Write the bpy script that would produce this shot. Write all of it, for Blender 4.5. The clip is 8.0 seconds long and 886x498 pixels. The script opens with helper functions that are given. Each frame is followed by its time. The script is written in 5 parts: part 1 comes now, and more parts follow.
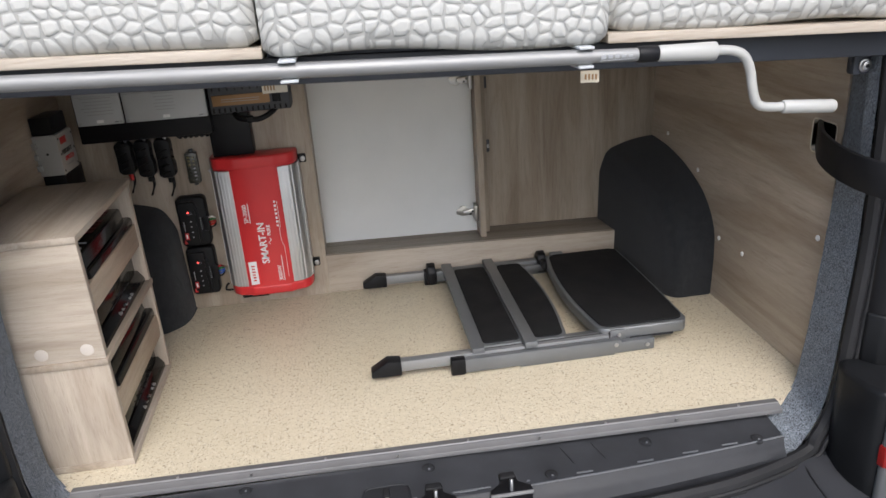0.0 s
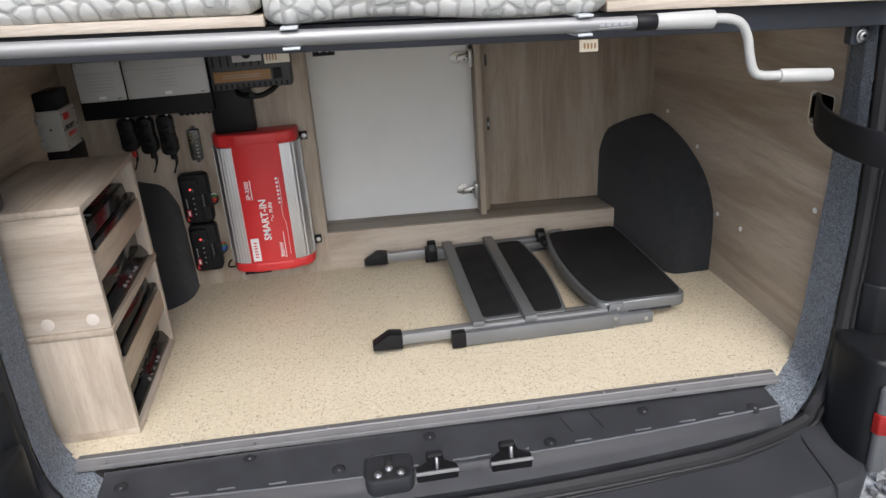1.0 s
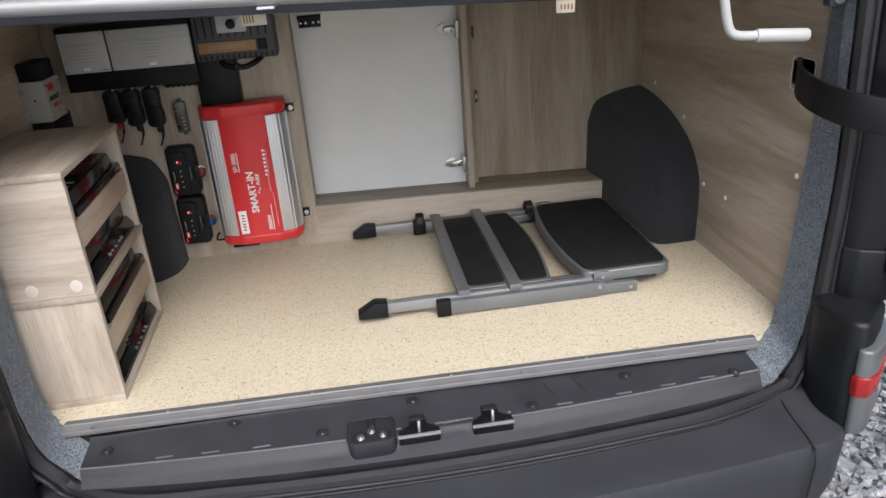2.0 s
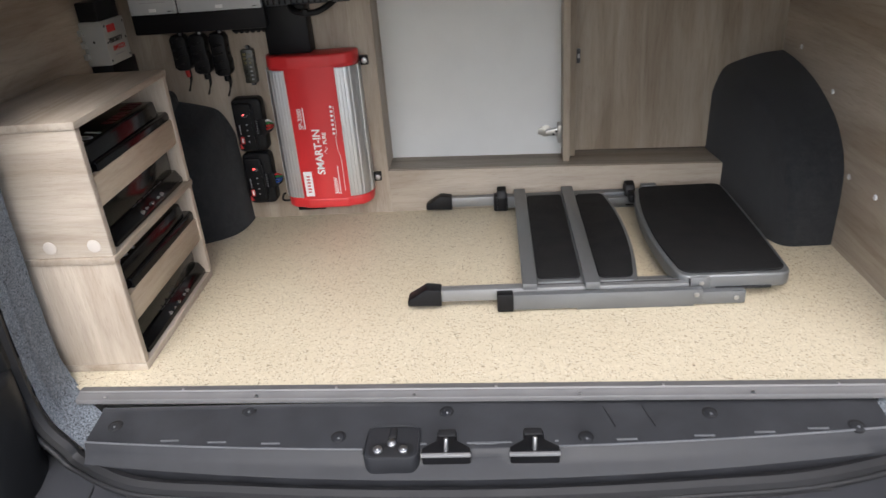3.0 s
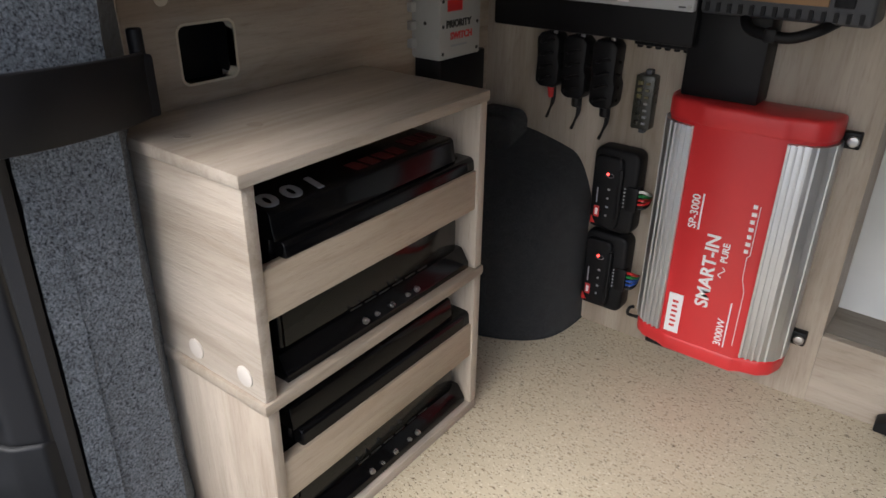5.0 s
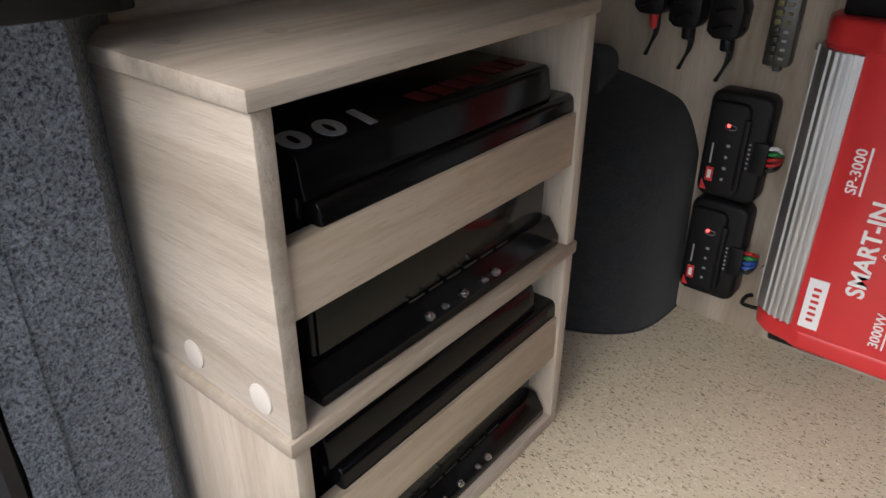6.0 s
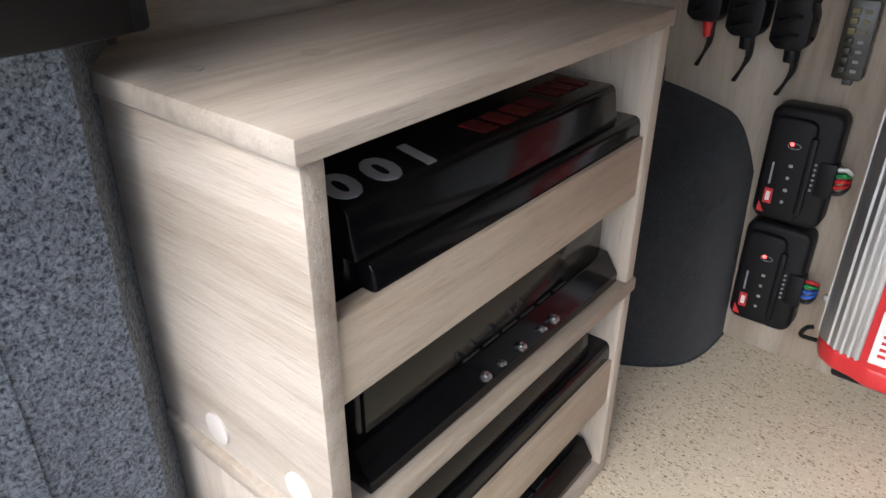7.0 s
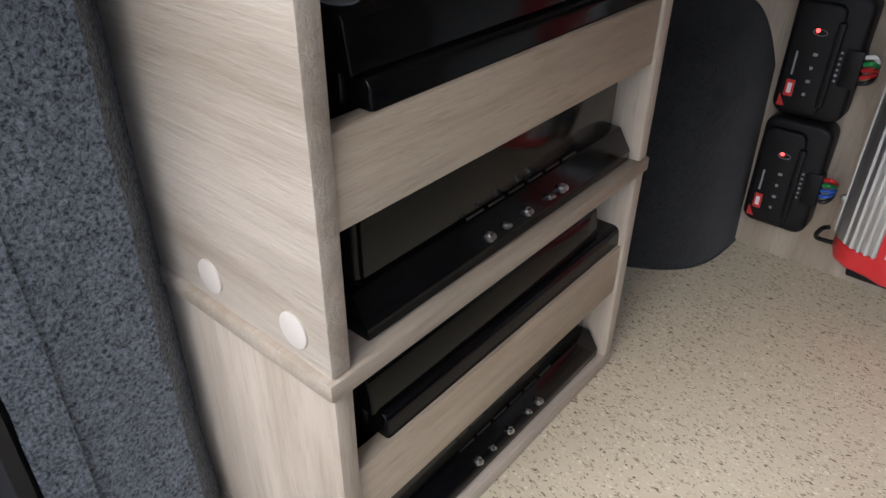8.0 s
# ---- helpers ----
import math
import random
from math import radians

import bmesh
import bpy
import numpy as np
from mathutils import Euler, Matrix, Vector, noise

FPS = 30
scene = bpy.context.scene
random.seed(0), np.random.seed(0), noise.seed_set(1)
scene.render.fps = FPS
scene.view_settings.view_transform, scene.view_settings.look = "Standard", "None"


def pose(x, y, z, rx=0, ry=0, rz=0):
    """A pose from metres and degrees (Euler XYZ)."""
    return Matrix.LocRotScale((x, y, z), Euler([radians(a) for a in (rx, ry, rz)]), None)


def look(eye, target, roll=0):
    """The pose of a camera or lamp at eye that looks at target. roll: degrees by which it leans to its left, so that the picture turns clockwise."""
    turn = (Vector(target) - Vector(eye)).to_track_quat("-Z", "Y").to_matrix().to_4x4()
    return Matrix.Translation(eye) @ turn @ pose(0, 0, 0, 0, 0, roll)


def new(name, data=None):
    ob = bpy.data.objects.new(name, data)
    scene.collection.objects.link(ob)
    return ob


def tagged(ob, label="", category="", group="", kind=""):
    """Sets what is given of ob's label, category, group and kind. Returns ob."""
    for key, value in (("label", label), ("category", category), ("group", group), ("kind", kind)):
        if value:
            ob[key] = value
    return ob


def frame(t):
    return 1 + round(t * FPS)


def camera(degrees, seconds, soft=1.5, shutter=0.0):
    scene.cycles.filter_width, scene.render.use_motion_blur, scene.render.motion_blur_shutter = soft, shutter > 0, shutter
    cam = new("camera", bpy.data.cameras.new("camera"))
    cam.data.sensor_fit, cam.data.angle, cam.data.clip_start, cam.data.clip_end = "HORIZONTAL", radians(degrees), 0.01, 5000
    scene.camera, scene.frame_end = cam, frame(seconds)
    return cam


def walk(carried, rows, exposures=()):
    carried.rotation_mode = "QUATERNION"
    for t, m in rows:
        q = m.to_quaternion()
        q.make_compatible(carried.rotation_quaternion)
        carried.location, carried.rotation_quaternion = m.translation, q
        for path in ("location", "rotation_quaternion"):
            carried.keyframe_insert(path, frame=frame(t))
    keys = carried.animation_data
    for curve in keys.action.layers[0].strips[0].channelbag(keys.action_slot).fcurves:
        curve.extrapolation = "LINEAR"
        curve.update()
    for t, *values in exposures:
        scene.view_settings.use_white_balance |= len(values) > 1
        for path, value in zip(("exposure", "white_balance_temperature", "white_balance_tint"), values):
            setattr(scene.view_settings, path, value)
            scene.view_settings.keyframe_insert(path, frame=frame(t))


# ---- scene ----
# metres; x to the right across the van, y forwards into it, z up from the garage floor
EXPOSURE = 0.78
cam = camera(63.9, 8.0, shutter=0.12)
PATH = [
    (0, (0.037, -0.062, 0.934), (0.255, 1.784, 0.196), -3.9),
    (0.2, (0.036, -0.032, 0.901), (0.257, 1.803, 0.137), -4.0),
    (0.5, (0.025, -0.043, 0.903), (0.244, 1.788, 0.127), -3.9),
    (1, (0.032, -0.09, 0.907), (0.244, 1.745, 0.14), -4.0),
    (1.5, (0.052, -0.122, 0.886), (0.27, 1.714, 0.125), -4.0),
    (1.7, (0.058, -0.121, 0.884), (0.277, 1.711, 0.111), -4.2),
    (2.8, (0.168, 0.026, 0.815), (0.138, 1.82, -0.068), -4.6),
    (3, (0.225, 0.112, 0.811), (0.065, 1.899, -0.073), -4.5),
    (3.2, (0.226, 0.191, 0.828), (-0.035, 1.967, -0.053), -3.4),
    (3.5, (0.199, 0.27, 0.819), (-0.245, 2.032, -0.018), -2.7),
    (4, (0.092, 0.422, 0.85), (-0.609, 2.114, 0.046), -0.2),
    (4.5, (0.03, 0.676, 0.799), (-0.904, 2.249, -0.008), 0.8),
    (4.7, (0.033, 0.777, 0.783), (-0.986, 2.281, -0.053), 1.0),
    (5.8, (-0.119, 1.017, 0.622), (-1.254, 2.366, -0.323), 0.1),
    (6, (-0.161, 1.027, 0.622), (-1.295, 2.377, -0.323), 0.2),
    (6.5, (-0.217, 1.042, 0.64), (-1.356, 2.401, -0.285), 0.2),
    (7, (-0.253, 1.068, 0.619), (-1.384, 2.415, -0.332), 0.1),
    (7.4, (-0.255, 1.07, 0.58), (-1.38, 2.383, -0.425), 0.1),
    (7.5, (-0.257, 1.068, 0.564), (-1.374, 2.379, -0.453), 0.2),
    (7.6, (-0.254, 1.063, 0.55), (-1.37, 2.37, -0.472), 0.1),
    (8, (-0.242, 1.061, 0.549), (-1.34, 2.336, -0.532), 0.5),
]
walk(cam, [(t, look(eye, target, roll)) for t, eye, target, roll in PATH], [(t, EXPOSURE + e, 6080 if t < 6.2 else 5800, 10) for t, e in ((0.0, 0.0), (1.7, 0.12), (3.0, 0.2), (3.5, 0.12), (4.0, 0.10), (4.7, 0.2), (5.8, 0.04), (6.0, 0.08), (6.5, 0.70), (7.2, 0.70), (7.6, 0.30), (8.0, 0.04))])

# ---- light ----
world = bpy.data.worlds.new("overcast_sky")
scene.world = world
world.use_nodes = True
wn = world.node_tree
sky = wn.nodes.new("ShaderNodeTexSky")
sky.sky_type = "NISHITA"
sky.sun_disc = False
sky.sun_elevation = radians(48)
sky.sun_rotation = radians(177)
sky.dust_density = 4.0
wn.links.new(sky.outputs[0], wn.nodes["Background"].inputs[0])
wn.nodes["Background"].inputs[1].default_value = 0.145
sun = new("sun", bpy.data.lights.new("sun", "SUN"))
sun.data.energy = 1.3
sun.data.angle = radians(50)
sun.data.color = (1.0, 0.985, 0.96)
sun.matrix_world = look((0.25, -2.4, 4.3), (0.1, 1.4, 0.1))


# ---- materials ----
def shader(name, rough=0.5, metal=0.0, spec=0.5):
    m = bpy.data.materials.new(name)
    m.use_nodes = True
    t = m.node_tree
    b = t.nodes["Principled BSDF"]
    b.inputs["Roughness"].default_value = rough
    b.inputs["Metallic"].default_value = metal
    b.inputs["Specular IOR Level"].default_value = spec
    return m, t, b


def coords(t, scale, rot=(0, 0, 0)):
    c = t.nodes.new("ShaderNodeTexCoord")
    mp = t.nodes.new("ShaderNodeMapping")
    mp.inputs["Scale"].default_value = scale
    mp.inputs["Rotation"].default_value = rot
    t.links.new(c.outputs["Object"], mp.inputs["Vector"])
    return mp.outputs[0]


def noise_node(t, vec, scale, detail=4.0, rough=0.55, distort=0.0):
    n = t.nodes.new("ShaderNodeTexNoise")
    n.inputs["Scale"].default_value = scale
    n.inputs["Detail"].default_value = detail
    n.inputs["Roughness"].default_value = rough
    n.inputs["Distortion"].default_value = distort
    t.links.new(vec, n.inputs["Vector"])
    return n.outputs["Fac"]


def ramp(t, fac, stops):
    r = t.nodes.new("ShaderNodeValToRGB")
    while len(r.color_ramp.elements) < len(stops):
        r.color_ramp.elements.new(0.5)
    for e, (p, c) in zip(r.color_ramp.elements, stops):
        e.position = p
        e.color = (*c, 1) if len(c) == 3 else c
    t.links.new(fac, r.inputs[0])
    return r.outputs[0]


def mixed(t, fac, a, b, mode="MIX"):
    n = t.nodes.new("ShaderNodeMix")
    n.data_type, n.blend_type = "RGBA", mode
    for s, v in ((n.inputs[0], fac), (n.inputs[6], a), (n.inputs[7], b)):
        if isinstance(v, (int, float)):
            s.default_value = v
        elif isinstance(v, tuple):
            s.default_value = (*v, 1)
        else:
            t.links.new(v, s)
    return n.outputs[2]


def bump(t, b, height, strength, dist=0.002):
    n = t.nodes.new("ShaderNodeBump")
    n.inputs["Strength"].default_value = strength
    n.inputs["Distance"].default_value = dist
    t.links.new(height, n.inputs["Height"])
    t.links.new(n.outputs[0], b.inputs["Normal"])


def plain(name, colour, rough=0.5, metal=0.0, var=0.12, grain=400.0, strength=0.15, spec=0.5, big=9.0):
    """A surface with blotches and fine grain."""
    m, t, b = shader(name, rough, metal, spec)
    v = coords(t, (1, 1, 1))
    n1 = noise_node(t, v, big, 5)
    n2 = noise_node(t, v, grain, 2)
    dark = tuple(c * (1 - var) for c in colour)
    light = tuple(min(1, c * (1 + var)) for c in colour)
    t.links.new(ramp(t, n1, [(0.3, dark), (0.7, light)]), b.inputs["Base Color"])
    rr = ramp(t, n1, [(0.3, (rough * 0.85,) * 3), (0.7, (min(1, rough * 1.15),) * 3)])
    t.links.new(rr, b.inputs["Roughness"])
    if strength:
        bump(t, b, n2, strength, 0.001)
    return m


def wood(name, axis, tone=1.0, seed=0.0, warm=0.0, figure=0.55):
    """Pale greige oak laminate, its grain along the given axis."""
    m, t, b = shader(name, 0.45, 0, 0.35)
    stretch = [1.0, 1.0, 1.0]
    stretch["xyz".index(axis)] = 0.07
    c = t.nodes.new("ShaderNodeTexCoord")
    mp = t.nodes.new("ShaderNodeMapping")
    mp.inputs["Scale"].default_value = stretch
    mp.inputs["Location"].default_value = (seed, seed * 1.7, seed * 0.6)
    t.links.new(c.outputs["Object"], mp.inputs["Vector"])
    v = mp.outputs[0]
    big = noise_node(t, v, 11, 4, 0.55, 0.6)
    mid = noise_node(t, v, 55, 5, 0.6, 0.8)
    fine = noise_node(t, v, 480, 3, 0.65)
    k = tone
    base = ramp(t, big, [(0.28, (0.31 * k, 0.262 * k, 0.215 * k)), (0.45, (0.42 * k, 0.367 * k, 0.312 * k)),
                         (0.62, (0.48 * k, 0.426 * k, 0.37 * k)), (0.8, (0.41 * k, 0.356 * k, 0.30 * k))])
    streak = ramp(t, mid, [(0.3, (0.74, 0.71, 0.68)), (0.55, (1, 1, 1)), (0.8, (1.0, 0.98, 0.95))])
    col = mixed(t, 0.4, base, streak, "MULTIPLY")
    broad = [1.0, 1.0, 1.0]
    broad["xyz".index(axis)] = 0.13
    mp3 = t.nodes.new("ShaderNodeMapping")
    mp3.inputs["Scale"].default_value = broad
    mp3.inputs["Location"].default_value = (seed * 2.3, seed, seed * 1.1)
    t.links.new(c.outputs["Object"], mp3.inputs["Vector"])
    cloud = noise_node(t, mp3.outputs[0], 6.5, 3, 0.5, 1.4)
    col = mixed(t, figure, col, ramp(t, cloud, [(0.36, (0.66, 0.6, 0.54)), (0.47, (0.92, 0.9, 0.88)), (0.6, (1.08, 1.08, 1.08))]), "MULTIPLY")
    rings = t.nodes.new("ShaderNodeMath")
    rings.operation = "PINGPONG"
    rings.inputs[1].default_value = 0.5
    turns = t.nodes.new("ShaderNodeMath")
    turns.operation = "MULTIPLY"
    turns.inputs[1].default_value = 7.0
    t.links.new(cloud, turns.inputs[0])
    t.links.new(turns.outputs[0], rings.inputs[0])
    col = mixed(t, 0.26, col, ramp(t, rings.outputs[0], [(0.0, (0.7, 0.65, 0.59)), (0.07, (0.9, 0.88, 0.85)), (0.16, (1, 1, 1))]), "MULTIPLY")
    thin = noise_node(t, v, 210, 4, 0.7, 0.3)
    col = mixed(t, 0.3, col, ramp(t, thin, [(0.36, (0.74, 0.70, 0.66)), (0.47, (1, 1, 1)), (0.62, (1.1, 1.1, 1.09))]), "MULTIPLY")
    pores = ramp(t, fine, [(0.30, (0.58, 0.53, 0.48)), (0.43, (1, 1, 1))])
    col = mixed(t, 0.36, col, pores, "MULTIPLY")
    knots = t.nodes.new("ShaderNodeTexVoronoi")
    knots.inputs["Scale"].default_value = 3.1
    wide = [1.0, 1.0, 1.0]
    wide["xyz".index(axis)] = 0.35
    mp2 = t.nodes.new("ShaderNodeMapping")
    mp2.inputs["Scale"].default_value = wide
    mp2.inputs["Location"].default_value = (seed * 0.7, seed, seed)
    t.links.new(c.outputs["Object"], mp2.inputs["Vector"])
    t.links.new(mp2.outputs[0], knots.inputs["Vector"])
    kn = ramp(t, knots.outputs["Distance"], [(0.0, (0.42, 0.34, 0.27)), (0.035, (0.7, 0.62, 0.54)), (0.09, (1, 1, 1))])
    col = mixed(t, 0.7, col, kn, "MULTIPLY")
    col = mixed(t, 1.0, col, (1.0, 0.995, 0.955), "MULTIPLY")
    if warm:
        col = mixed(t, warm, col, (1.0, 0.86, 0.66), "MULTIPLY")
    t.links.new(col, b.inputs["Base Color"])
    t.links.new(ramp(t, mid, [(0.3, (0.52,) * 3), (0.7, (0.4,) * 3)]), b.inputs["Roughness"])
    relief = t.nodes.new("ShaderNodeMath")
    relief.operation = "MULTIPLY_ADD"
    relief.inputs[1].default_value = 1.6
    t.links.new(thin, relief.inputs[0])
    t.links.new(fine, relief.inputs[2])
    bump(t, b, relief.outputs[0], 0.5, 0.0012)
    return m


WOOD_X = wood("greige_oak_across", "x", 0.95, 0.3)
WOOD_Y = wood("greige_oak_along", "y", 0.95, 1.3)
WOOD_Z = wood("greige_oak_upright", "z", 0.95, 2.1)
WOOD_WALL = wood("greige_oak_wall", "y", 1.0, 4.4, 0.12, 0.7)
WOOD_DOOR = wood("brown_oak_upright", "z", 0.80, 3.2, 0.15, 0.65)
WOOD_RAIL = wood("tan_oak_rail", "y", 0.92, 5.5, 0.35)
# the same oak at little more than half tone, for the ledge
WOOD_LEDGE = wood("dark_toned_oak_ledge", "x", 0.55, 6.1)


def speckled_floor():
    m, t, b = shader("cream_speckled_vinyl", 0.42, 0, 0.4)
    v = coords(t, (1, 1, 1))
    col = ramp(t, noise_node(t, v, 3.5, 4), [(0.3, (0.53, 0.468, 0.342)), (0.7, (0.58, 0.518, 0.388))])
    # pale flecks, then brown and near-black ones of several sizes
    for scale, low, high, tint, seed in ((200, 0.2, 0.28, (0.72, 0.67, 0.55), 0.0), (105, 0.13, 0.16, (0.15, 0.11, 0.07), 3.0),
                                         (150, 0.2, 0.25, (0.33, 0.26, 0.17), 7.0), (230, 0.2, 0.24, (0.10, 0.08, 0.055), 11.0)):
        mp = t.nodes.new("ShaderNodeMapping")
        mp.inputs["Location"].default_value = (seed, seed, 0)
        mp.inputs["Scale"].default_value = (0.8, 1.5, 1)
        t.links.new(v, mp.inputs["Vector"])
        warp = t.nodes.new("ShaderNodeTexNoise")
        warp.inputs["Scale"].default_value = scale * 1.1
        warp.inputs["Detail"].default_value = 2
        t.links.new(mp.outputs[0], warp.inputs["Vector"])
        add = t.nodes.new("ShaderNodeMix")
        add.data_type, add.blend_type = "RGBA", "LINEAR_LIGHT"
        add.inputs[0].default_value = 0.006
        t.links.new(mp.outputs[0], add.inputs[6])
        t.links.new(warp.outputs["Color"], add.inputs[7])
        vo = t.nodes.new("ShaderNodeTexVoronoi")
        vo.inputs["Scale"].default_value = scale
        t.links.new(add.outputs[2], vo.inputs["Vector"])
        spot = ramp(t, vo.outputs["Distance"], [(low, (1, 1, 1)), (high + 0.08, (0, 0, 0))])
        pick = t.nodes.new("ShaderNodeSeparateColor")
        t.links.new(vo.outputs["Color"], pick.inputs[0])
        some = ramp(t, pick.outputs[0], [(0.46, (1, 1, 1)), (0.50, (0, 0, 0))])
        both = t.nodes.new("ShaderNodeMath")
        both.operation = "MULTIPLY"
        t.links.new(spot, both.inputs[0])
        t.links.new(some, both.inputs[1])
        col = mixed(t, both.outputs[0], col, tint)
    t.links.new(col, b.inputs["Base Color"])
    bump(t, b, noise_node(t, v, 230, 3), 0.3, 0.0015)
    return m


FLOOR = speckled_floor()


def felt(name, dark, light):
    m, t, b = shader(name, 0.95, 0, 0.15)
    v = coords(t, (1, 1, 1))
    n = noise_node(t, v, 330, 4, 0.7, 0.5)
    col = ramp(t, n, [(0.36, dark), (0.5, tuple((a + c) / 2 for a, c in zip(dark, light))), (0.68, light)])
    blotch = ramp(t, noise_node(t, v, 60, 3), [(0.3, (0.75,) * 3), (0.7, (1.1,) * 3)])
    t.links.new(mixed(t, 0.8, col, blotch, "MULTIPLY"), b.inputs["Base Color"])
    b.inputs["Sheen Weight"].default_value = 0.15
    bump(t, b, n, 0.8, 0.003)
    return m


CARPET = felt("blue_grey_felt_carpet", (0.019, 0.023, 0.028), (0.265, 0.295, 0.33))
ARCH = felt("black_felt_lining", (0.016, 0.017, 0.019), (0.032, 0.034, 0.037))
WHITE_PANEL = plain("white_laminate", (0.66, 0.67, 0.66), 0.4, 0, 0.03, 300, 0.05)
BLACK_PLASTIC = plain("black_plastic", (0.008, 0.008, 0.009), 0.42, 0, 0.2, 500, 0.2, 0.2)
SILL_PLASTIC = plain("grained_black_plastic", (0.021, 0.022, 0.025), 0.48, 0, 0.25, 900, 0.3, 0.35, 14)
BUMPER = plain("dark_grey_bumper_plastic", (0.019, 0.020, 0.0235), 0.6, 0, 0.18, 700, 0.35, 0.5, 6)
RUBBER = plain("black_rubber", (0.008, 0.008, 0.009), 0.62, 0, 0.3, 300, 0.2)
GLOSS_BLACK = plain("gloss_black_casing", (0.004, 0.004, 0.0045), 0.12, 0, 0.15, 200, 0.01, 0.16)
BLACK_PAINT = plain("black_body_paint", (0.006, 0.006, 0.007), 0.3, 0, 0.2, 200, 0.03)
GREY_PAINT = plain("grey_body_paint", (0.11, 0.115, 0.118), 0.35, 0.2, 0.06, 300, 0.03)
BEAM = plain("anthracite_steel", (0.03, 0.034, 0.042), 0.5, 0.1, 0.15, 300, 0.1)
ALU = plain("brushed_aluminium", (0.6, 0.61, 0.62), 0.46, 1.0, 0.06, 600, 0.1)
ALU_GREY = plain("grey_anodised_aluminium", (0.175, 0.183, 0.19), 0.42, 0.6, 0.08, 500, 0.1)
STEEL = plain("galvanised_steel", (0.42, 0.42, 0.42), 0.3, 1.0, 0.1, 300, 0.1)
TRIM_ALU = plain("dull_aluminium_trim", (0.17, 0.168, 0.168), 0.6, 0.5, 0.12, 300, 0.1)
ROD_ALU = plain("matt_aluminium_rod", (0.28, 0.28, 0.275), 0.55, 0.6, 0.06, 600, 0.1)
STRAP = plain("satin_black_steel", (0.006, 0.006, 0.007), 0.5, 0, 0.2, 300, 0.1, 0.3)
PAD = plain("black_step_rubber", (0.006, 0.006, 0.0065), 0.8, 0, 0.2, 700, 0.8, 0.3)
RED = plain("red_powder_coat", (0.60, 0.032, 0.035), 0.36, 0, 0.06, 600, 0.08)
WHITE_PLASTIC = plain("white_plastic", (0.38, 0.38, 0.36), 0.4, 0, 0.05, 300, 0.05)
GREY_PLASTIC = plain("pale_grey_plastic", (0.46, 0.48, 0.49), 0.45, 0, 0.05, 300, 0.08)
DARK_GREY = plain("dark_grey_plastic", (0.05, 0.053, 0.058), 0.45, 0, 0.15, 400, 0.15)
BROWN_LABEL = plain("bronze_label", (0.3, 0.17, 0.07), 0.4, 0.2, 0.08, 300, 0.03)
CARD = plain("cream_card", (0.62, 0.56, 0.44), 0.7, 0, 0.06, 300, 0.1)
CAP = plain("beige_cap_plastic", (0.52, 0.475, 0.42), 0.5, 0, 0.04, 300, 0.05)
INK_WHITE = plain("white_ink", (0.8, 0.8, 0.8), 0.5, 0, 0.02, 100, 0)
INK_GREY = plain("grey_ink", (0.3, 0.31, 0.32), 0.5, 0, 0.05, 100, 0)
INK_BLACK = plain("black_ink", (0.02, 0.02, 0.02), 0.5, 0, 0.05, 100, 0)
INK_RED = plain("red_ink", (0.55, 0.03, 0.03), 0.5, 0, 0.05, 100, 0)
INK_DARKRED = plain("faded_red_ink", (0.11, 0.008, 0.007), 0.5, 0, 0.05, 100, 0)
WIRE_RED = plain("red_wire", (0.5, 0.02, 0.02), 0.4, 0, 0.05, 100, 0)
WIRE_GREEN = plain("green_wire", (0.02, 0.25, 0.06), 0.4, 0, 0.05, 100, 0)
WIRE_BLUE = plain("blue_wire", (0.03, 0.1, 0.45), 0.4, 0, 0.05, 100, 0)
YELLOW_FUSE = plain("olive_fuse_plastic", (0.16, 0.14, 0.06), 0.4, 0, 0.1, 100, 0)
LENS_RED = plain("red_lamp_lens", (0.25, 0.012, 0.010), 0.14, 0, 0.1, 200, 0.03)
LENS_PINK = plain("pale_red_lamp_lens", (0.34, 0.045, 0.04), 0.16, 0, 0.15, 200, 0.05)
LENS_WHITE = plain("white_lamp_lens", (0.26, 0.22, 0.215), 0.15, 0, 0.1, 200, 0.05)
WHITE_LINING = plain("white_van_lining", (0.6, 0.6, 0.58), 0.6, 0, 0.04, 200, 0.05)


def led():
    m, t, b = shader("red_led", 0.3)
    b.inputs["Base Color"].default_value = (0.6, 0.02, 0.02, 1)
    b.inputs["Emission Color"].default_value = (1, 0.05, 0.04, 1)
    b.inputs["Emission Strength"].default_value = 3
    return m


LED = led()


